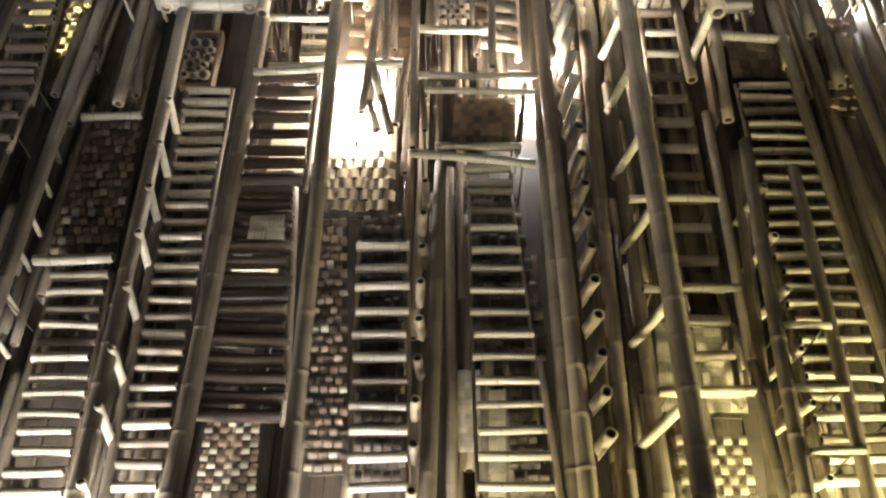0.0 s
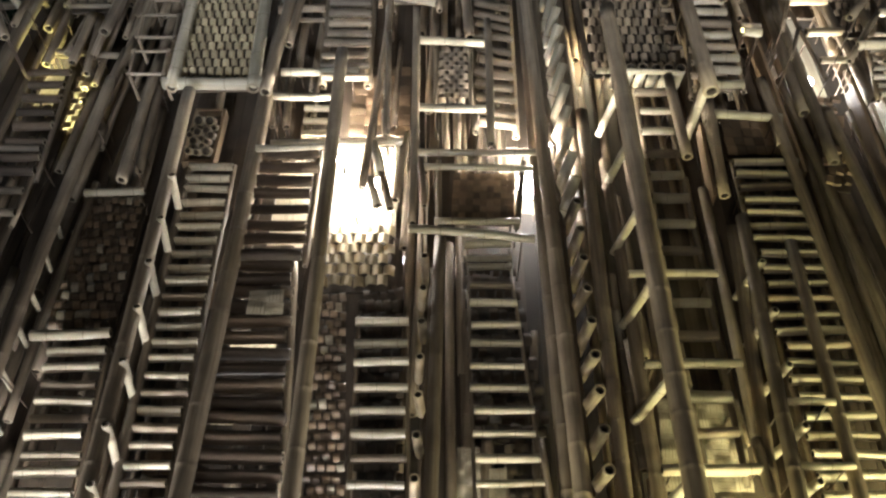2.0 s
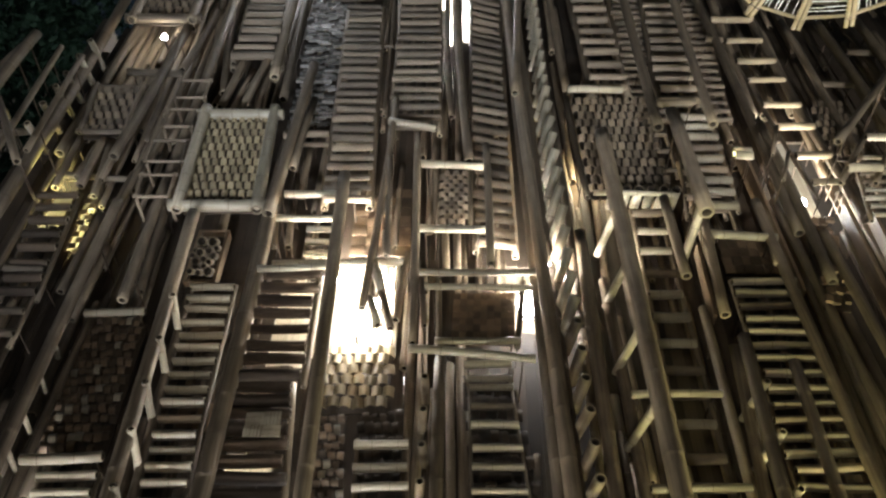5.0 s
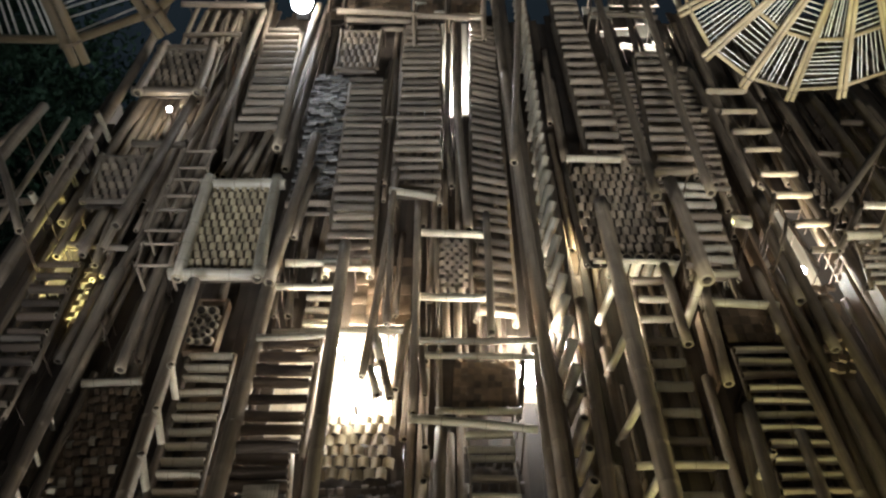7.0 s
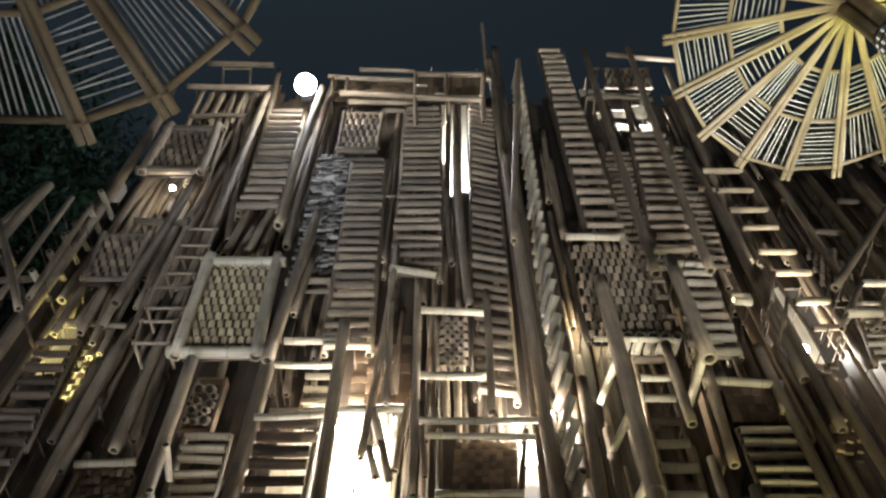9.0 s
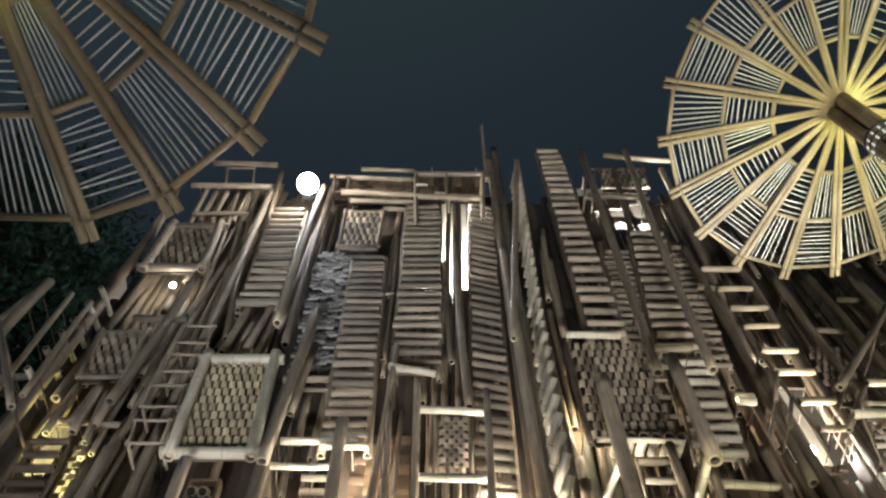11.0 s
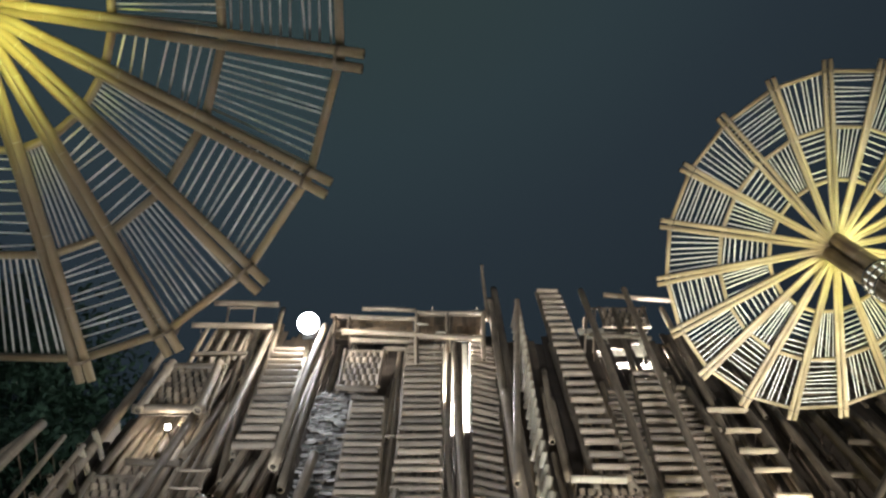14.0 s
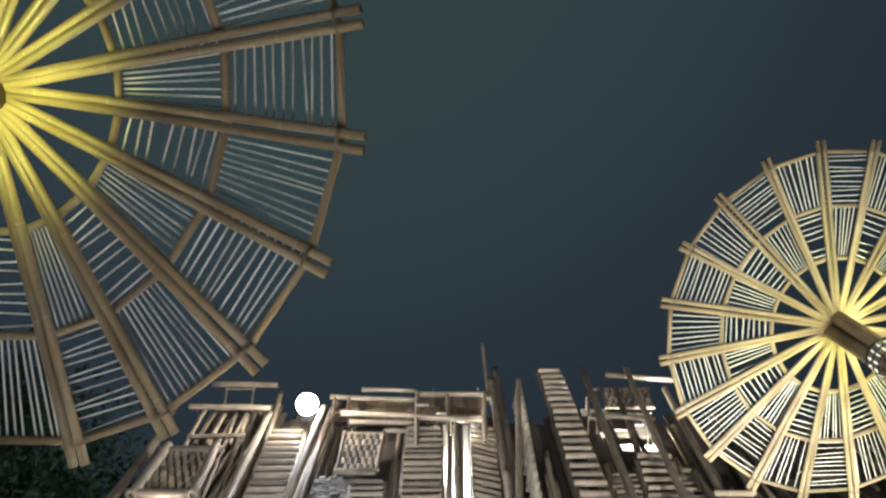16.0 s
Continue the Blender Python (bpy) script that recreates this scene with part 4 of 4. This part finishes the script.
panel((-2.143, 5.138), (-1.883, 5.142), (-2.136, 5.396), (-1.862, 5.4), 5.44, 2, 1, 0.000, style="mat", dark=True)
panel((-2.111, 3.767), (-1.896, 3.77), (-2.106, 3.982), (-1.879, 3.986), 5.44, 2, 1, 0.000, style="mat", dark=True)
ladder((-4.046, 5.958), (-3.678, 5.964), (-4.041, 6.712), (-3.682, 6.718), 5.30, 4, 0.041, 0.023, tone="mid")

# infill of the top band and of the upper storeys
panel((-1.98, 13.87), (-0.68, 13.88), (-2.1, 14.70), (-0.72, 14.70), 5.42, 12, 5, 0.000, style="mat", dark=True)
panel((-0.64, 14.0), (0.43, 14.01), (-0.68, 14.9), (0.46, 14.9), 5.42, 14, 2, 0.000, style="mat", dark=True)
# two short pale canes stand in for lamplit edges of the top box
beam(-0.61, 5.12, 13.79, -0.42, 5.12, 13.79, 0.022, "pale")
beam(-0.30, 5.12, 13.45, -0.14, 5.12, 13.45, 0.022, "pale")
for i in range(6):
    pole(-3.868 + 0.169 * i, 5.35, 12.84, -3.909 + 0.181 * i, 5.35, 13.96, 0.036)
    pole(-3.79 + 0.169 * i, 5.45, 12.7, -3.81 + 0.181 * i, 5.45, 13.8, 0.032)
panel((-4.0, 13.0), (-2.9, 13.0), (-4.05, 14.75), (-2.95, 14.75), 5.52, 9, 8, 0.000, style="mat", dark=True)
ladder((1.98, 9.2), (2.75, 9.2), (2.16, 12.0), (3.0, 12.0), 5.38, 19, 0.034, 0.026, tone="mid")
ladder((2.75, 9.3), (3.15, 9.3), (2.98, 12.0), (3.4, 12.0), 5.42, 17, 0.036, 0.026, tone="mid")
beam(-0.676, 5.1, 8.775, -0.173, 5.1, 8.635, 0.038, "pale")
plank((-2.51, 5.5, 9.45), (-2.54, 5.5, 10.12), 0.09, mat=GREY)
plank((-2.28, 5.5, 9.57), (-2.28, 5.5, 10.06), 0.06, mat=GREY)
# dark mat added over boards the niche lamp lights too brightly, as shade
panel((-0.98, 7.2), (-0.40, 7.2), (-1.0, 8.2), (-0.42, 8.2), 5.56, 4, 7, 0.000, style="mat", dark=True)
beam(-1.626, 5.3, 6.822, -0.407, 5.3, 6.871, 0.034)
beam(-1.40, 5.5, 7.10, -1.06, 5.5, 7.10, 0.040)
plank((-0.49, 5.60, 6.02), (-0.50, 5.60, 7.1), 0.075, mat=MATPALE)
plank((-0.41, 5.60, 6.02), (-0.415, 5.60, 7.1), 0.075, mat=MATPALE)
panel((-1.533, 4.947), (-1.265, 4.951), (-1.538, 5.166), (-1.27, 5.17), 5.22, 2, 2, 0.000, style="mat")

# ---- the room behind the screen, its walls added to close it in ----
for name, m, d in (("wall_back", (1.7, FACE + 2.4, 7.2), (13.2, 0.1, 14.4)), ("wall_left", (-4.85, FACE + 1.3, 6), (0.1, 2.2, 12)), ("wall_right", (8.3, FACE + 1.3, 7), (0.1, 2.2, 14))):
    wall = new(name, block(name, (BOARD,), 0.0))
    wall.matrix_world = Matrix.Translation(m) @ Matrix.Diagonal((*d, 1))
    tagged(wall, "added dark board wall closing in the space behind the screen", "wall", "", "structure")


MATS_HUNG = []


def lined(x0, x1, z0, z1, y=FACE + 0.75):
    """A pale sheet added behind a gap as a reflector, lit by a lamp inside."""
    MATS_HUNG.append(y)
    y += 0.035 * len(MATS_HUNG)
    ob = thing("woven_mat", ((x0 + x1) / 2, y, z0), "pale sheet added behind a gap to catch lamplight", "woven mat", "mats inside")
    part("sheet", block("sheet", (MATPALE,), 0.01), ob, pose(0, 0, (z1 - z0) / 2) @ Matrix.Diagonal((x1 - x0, 0.02, z1 - z0, 1)))
    for x in (0.1 - (x1 - x0) / 2, (x1 - x0) / 2 - 0.1):
        part("hanger", DARKRUNGS[1], ob, along((x, 0, z1 - z0 - 0.05), (x, BACK - y, z1 - z0 - 0.05)) @ Matrix.Diagonal((0.012, 0.012, y - BACK, 1)))


def bulb_lamp(at, r, watts, colour, mat, target=None, cone=165, label="bright lamp on the facade, or added out of sight within it"):
    ob = thing("floodlight", at, label, "lamp", "lamps of the facade")
    bm = bmesh.new()
    bmesh.ops.create_uvsphere(bm, u_segments=16, v_segments=10, radius=r)
    me = bpy.data.meshes.new("bulb")
    bm.to_mesh(me)
    bm.free()
    me.materials.append(mat)
    part("bulb", me, ob, Matrix.Identity(4)).visible_shadow = False
    part("housing", block("housing", (METAL,), 0.1), ob, pose(0, r * 1.0, r * 0.2) @ Matrix.Diagonal((r * 1.3, r * 1.2, r * 1.2, 1)))
    if abs(BACK - at[1]) > 0.04 and at[2] < 14.4:
        m = along((0, 0, 0), (0, BACK - at[1], 0.03))
        part("arm", DARKRUNGS[2], ob, m @ Matrix.Diagonal((0.012, 0.012, abs(BACK - at[1]), 1)))
    if target:
        lamp("SPOT", at, watts, colour, target, r, cone, 0.6)
    else:
        lamp("POINT", (at[0], at[1] - 0.02, at[2]), watts, colour, None, r)


lined(-1.47, -0.097, 6.001, 8.403)
lined(0.224, 1.303, 6.224, 8.436)
lined(2.246, 3.394, 13.128, 15.478, FACE + 0.3)
lined(3.21, 4.29, 7.589, 10.481)
lined(-0.514, 0.512, 11.003, 15.93)
lined(-4.78, -3.346, 7.203, 9.495)
lined(-2.113, -0.955, 4.146, 5.6)
lined(-1.80, -1.10, 5.75, 8.0, FACE + 0.2)
# several of these are unseen, added to brighten gaps, canes and walls
bulb_lamp((0.689, 5.42, 6.473), 0.11, 330, WHITE, BULB, (0.809, 5.12, 7.473))
# hidden behind a pole, added to brighten the canes above
bulb_lamp((-0.989, 5.44, 6.759), 0.05, 330, WHITE, BULB, (-1.189, 5.24, 7.759), 100)
bulb_lamp((1.488, 5.46, 8.343), 0.04, 34, WARM, BULBY)
bulb_lamp((-0.938, 5.92, 7.603), 0.05, 330, WHITE, BULB)
bulb_lamp((-0.591, 5.92, 7.603), 0.05, 70, WHITE, BULB)
bulb_lamp((-2.209, 4.8, 13.047), 0.16, 34, COOL, BULB)
bulb_lamp((-0.42, 5.85, 13.303), 0.05, 700, COOL, BULB)
bulb_lamp((-0.42, 5.92, 11.8), 0.05, 420, COOL, BULB)
bulb_lamp((2.93, 5.78, 13.05), 0.03, 1100, COOL, BULB)
bulb_lamp((3.561, 5.5, 7.956), 0.05, 45, WHITE, BULB, (3.561, 5.2, 8.956))
bulb_lamp((3.75, 5.92, 7.569), 0.05, 260, WHITE, BULB)
bulb_lamp((3.62, 5.95, 8.35), 0.04, 60, WHITE, BULB)
# hidden behind a pole, added to brighten the tube rack
bulb_lamp((0.86, 5.22, 6.75), 0.03, 26, WHITE, BULB)
bulb_lamp((-0.436, 5.92, 5.981), 0.05, 30, WHITE, BULB)
bulb_lamp((-0.707, 5.9, 6.901), 0.05, 130, WHITE, BULB)
bulb_lamp((-3.647, 5.3, 10.814), 0.036, 2.2, WARM, BULB)
bulb_lamp((-3.98, 5.92, 7.404), 0.05, 260, YELLOW, BULBY)
bulb_lamp((0.764, 5.92, 6.204), 0.05, 260, WHITE, BULB)
bulb_lamp((-1.561, 5.92, 4.126), 0.05, 18, COOL, BULB)
bulb_lamp((-1.45, 5.78, 5.66), 0.03, 9, WHITE, BULB)
bulb_lamp((-0.80, 5.30, 6.03), 0.03, 20, WHITE, BULB)
bulb_lamp((2.873, 5.1, 8.251), 0.03, 1.0, WARM, BULBY)

# ---- umbrellas of bamboo ribs and split-cane slats ----


def umbrella(at, turn, radius, slope, slats, thick=0.024, count=20, bent={}):
    ob = thing("bamboo_umbrella", at, "round bamboo umbrella with paired ribs and split-cane slats", "umbrella", "umbrellas")
    tilt = Vector((-slope[0], -slope[1], 1)).normalized()
    ob.matrix_world = Matrix.Translation(at) @ Vector((0, 0, 1)).rotation_difference(tilt).to_matrix().to_4x4()
    step = 2 * math.pi / count
    rib = [cane_mesh(radius - 0.05, thick, "canopy", 10, 0.36, 0.006, 0.0) for _ in range(4)]
    rings = (0.37, 0.65, 0.94)
    bars = [cane_mesh(2 * radius * f * math.sin(step / 2), 0.017, "canopy", 8, 0.3, 0.0, 0.0) for f in rings]
    slat, cord = cane_slat(), binding_mesh()
    for k in range(count):
        a = turn + k * step + radians(bent.get(k, 0))
        out, side = Vector((math.cos(a), math.sin(a), 0)), Vector((-math.sin(a), math.cos(a), 0))
        for s in (-1, 1):
            tip = random.uniform(0.985, 1.015)
            p, q = out * 0.05 * tip + side * s * 0.012, out * radius + side * s * 0.026
            cane = part("rib", rib[(2 * k + s) % 4], ob, along(p, q))
            if s > 0:
                for f in rings[2:]:
                    part("binding", cord, cane, Matrix.Translation(along(p, q).inverted() @ (out * radius * f)))
        b = turn + (k + 1) * step + radians(bent.get((k + 1) % count, 0))
        out2 = Vector((math.cos(b), math.sin(b), 0))
        up = Vector((0, 0, 0.03))
        for f, bar in zip(rings, bars):
            part("ring_bar", bar, ob, along(out * radius * f + up, out2 * radius * f + up))
        for ring in (0, 1):
            f0, f1 = rings[ring] + 0.012, rings[ring + 1] - 0.012
            radial = (k + ring) % 2 == 0
            n = slats[2 * ring + (not radial)]
            for j in range(n):
                t = (j + 0.5 + random.uniform(-0.08, 0.08)) / n
                if random.random() < 0.02:
                    continue
                lift = Vector((0, 0, 0.05))
                if radial:
                    c0, c1 = out.lerp(out2, 0.06 + 0.88 * t), out.lerp(out2, 0.06 + 0.88 * min(1, max(0, t + random.uniform(-0.03, 0.03))))
                    p, q = c0 * radius * (f0 - 0.016), c1 * radius * (f1 + 0.016)
                else:
                    f = f0 + (f1 - f0) * t
                    p, q = out.lerp(out2, 0.02) * radius * f, out.lerp(out2, 0.98) * radius * (f + random.uniform(-0.01, 0.01))
                part("slat", slat, ob, along(p + lift, q + lift) @ Matrix.Diagonal((1, 1, (q - p).length, 1)))
    return ob


def binding_mesh():
    """A flat wrap of black cord round a pair of ribs."""
    verts, faces, sides = [], [], 14
    for z in (-0.006, 0.006):
        for k in range(sides):
            a = 2 * math.pi * k / sides
            verts.append((0.047 * math.cos(a), 0.047 * math.sin(a), z))
    for k in range(sides):
        j = (k + 1) % sides
        faces.append((k, j, sides + j, sides + k))
    return mesh_of("binding", verts, faces, (NODE,))


def cane_slat():
    me = block("slat", (SPLIT,), 0.0)
    for v in me.vertices:
        v.co.x, v.co.y, v.co.z = v.co.x * 0.0072, v.co.y * 0.005, v.co.z + 0.5
    return me


def post(ob, height, count=3, r=0.06):
    upright = ob.matrix_world.to_3x3().inverted().to_4x4()
    for k in range(count):
        a = 2.1 * k + 0.4
        x, y = 1.15 * r * math.cos(a), 1.15 * r * math.sin(a)
        part("post", cane_mesh(height + 0.02, r, "bamboo", 11, 0.4, 0.01, 0.0), ob, upright @ pose(x, y, -height), "stout weathered bamboo post")


right = umbrella((3.145, 2.029, 8.1), radians(189.15), 1.535, (0.132, -0.083), (7, 8, 8, 10), 0.0195)
post(right, 8.1)
left = umbrella((-1.84, 0.043, 4.8), radians(-10.23), 1.54, (-0.136, -0.08), (8, 9, 11, 11), 0.019, bent={0: 1.2, 5: -2.2})
post(left, 4.8)


def post_lamp(at, target, watts, tint=YELLOW):
    """A small warm spotlight clamped to an umbrella post, shining up at the hub."""
    ob = thing("spotlight", at, "small black spotlight clamped to an umbrella post", "lamp", "post lamps")
    m = along(at, target)
    m.translation = (0, 0, 0)
    part("housing", cane_mesh(0.14, 0.045, "bamboo", 12, 1.0), ob, m @ Matrix.Translation((0, 0, -0.15)))
    bm = bmesh.new()
    bmesh.ops.create_circle(bm, cap_ends=True, segments=16, radius=0.035)
    me = bpy.data.meshes.new("lens")
    bm.to_mesh(me)
    bm.free()
    me.materials.append(BULBY)
    part("lens", me, ob, m @ Matrix.Translation((0, 0, -0.005)))
    lamp("SPOT", at, watts, tint, target, 0.03, 125, 1.0)




def led_collar(at, r):
    """A collar of small white lamps strapped round an umbrella post."""
    ob = thing("led_collar", at, "collar of small white lamps strapped round an umbrella post", "lamp")
    lens = block("lens", (BULBW,), 0.1)
    for row in (0, 1):
        for k in range(14):
            a = 2 * math.pi * k / 14
            part("lens", lens, ob, Matrix.Translation((r * math.cos(a), r * math.sin(a), 0.08 * row)) @ pose(0, 0, 0, 0, 0, math.degrees(a)) @ Matrix.Diagonal((0.01, 0.011, 0.05, 1)))
    for z in (-0.05, 0.04, 0.13):
        verts = [((r + dr) * math.cos(k * math.pi / 12), (r + dr) * math.sin(k * math.pi / 12), z + dz) for dr, dz in ((0, -0.008), (0.008, -0.008), (0.008, 0.008), (0, 0.008)) for k in range(24)]
        faces = [(24 * a + k, 24 * a + (k + 1) % 24, 24 * ((a + 1) % 4) + (k + 1) % 24, 24 * ((a + 1) % 4) + k) for a in range(4) for k in range(24)]
        part("strap", mesh_of("strap", verts, faces, (METAL,)), ob, Matrix.Identity(4))


led_collar((3.145, 2.029, 7.22), 0.132)
post_lamp((3.37, 2.16, 7.05), (3.15, 2.03, 8.1), 52, (0.93, 0.97, 0.32))
post_lamp((3.2, 1.82, 6.95), (3.15, 2.03, 8.1), 24, (0.93, 0.97, 0.32))
post_lamp((-1.58, 0.10, 4.2), (-1.77, 0.035, 4.8), 19, (0.92, 0.96, 0.2))
post_lamp((-1.96, 0.0, 4.2), (-1.79, 0.035, 4.8), 13, (0.92, 0.96, 0.2))

# ---- trees behind the building ----


def tree(at, height, spread, seed, leaves=24000):
    rng = random.Random(seed)
    ob = thing("tree", at, "dark leafy tree standing behind the bamboo building", "tree", "trees")
    verts, faces = [], []

    def limb(a, b, r0, r1, sides=7):
        a, b = Vector(a), Vector(b)
        m = along(a, b)
        start = len(verts)
        for z, r in ((0, r0), ((b - a).length, r1)):
            for k in range(sides):
                t = 2 * math.pi * k / sides
                verts.append(m @ Vector((r * math.cos(t), r * math.sin(t), z)))
        for k in range(sides):
            j = (k + 1) % sides
            faces.append((start + k, start + j, start + sides + j, start + sides + k))
    limb((0, 0, 0), (0.2, 0.1, height * 0.5), 0.28, 0.18)
    tips = []
    for _ in range(26):
        t = rng.uniform(0.35, 1.0)
        a = rng.uniform(0, 6.28)
        reach = spread * rng.uniform(0.35, 1.0) * (1.25 - t * 0.75)
        foot = Vector((0.2, 0.1, height * min(0.5, t * 0.5)))
        tip = Vector((reach * math.cos(a), reach * math.sin(a), height * t))
        limb(foot, tip, 0.09, 0.02, 5)
        tips.append(tip)
    part("trunk", mesh_of("trunk", verts, faces, (BARK,)), ob, Matrix.Identity(4))
    lv, lf = [], []
    for _ in range(leaves):
        c = rng.choice(tips) + Vector((rng.gauss(0, 0.75), rng.gauss(0, 0.75), rng.gauss(0, 0.6)))
        m = Matrix.Translation(c) @ Euler((rng.uniform(0, 6.3), rng.uniform(0, 6.3), rng.uniform(0, 6.3))).to_matrix().to_4x4()
        w = rng.uniform(0.035, 0.075)
        k = len(lv)
        lv += [m @ Vector(p) for p in ((-w * 1.8, 0, 0), (0, -w * 0.7, 0.01), (w * 1.8, 0, 0), (0, w * 0.7, 0.01))]
        lf.append((k, k + 1, k + 2, k + 3))
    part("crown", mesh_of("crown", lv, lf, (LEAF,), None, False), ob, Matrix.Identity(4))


tree((-8.686, 7, 0), 18.0, 2.6, 1)
tree((-10.055, 6, 0), 14.4, 2.6, 2)
tree((-8.946, 9.5, 0), 18.0, 2.6, 3)


# ---- unseen fixtures added for the floodlights ----
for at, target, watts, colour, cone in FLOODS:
    ob = thing("unseen_floodlight", (at[0], at[1], 0.0 if at[2] < 1 else at[2] - 0.2), "unseen added floodlight, black metal, aimed up at the bamboo", "lamp", "floodlights")
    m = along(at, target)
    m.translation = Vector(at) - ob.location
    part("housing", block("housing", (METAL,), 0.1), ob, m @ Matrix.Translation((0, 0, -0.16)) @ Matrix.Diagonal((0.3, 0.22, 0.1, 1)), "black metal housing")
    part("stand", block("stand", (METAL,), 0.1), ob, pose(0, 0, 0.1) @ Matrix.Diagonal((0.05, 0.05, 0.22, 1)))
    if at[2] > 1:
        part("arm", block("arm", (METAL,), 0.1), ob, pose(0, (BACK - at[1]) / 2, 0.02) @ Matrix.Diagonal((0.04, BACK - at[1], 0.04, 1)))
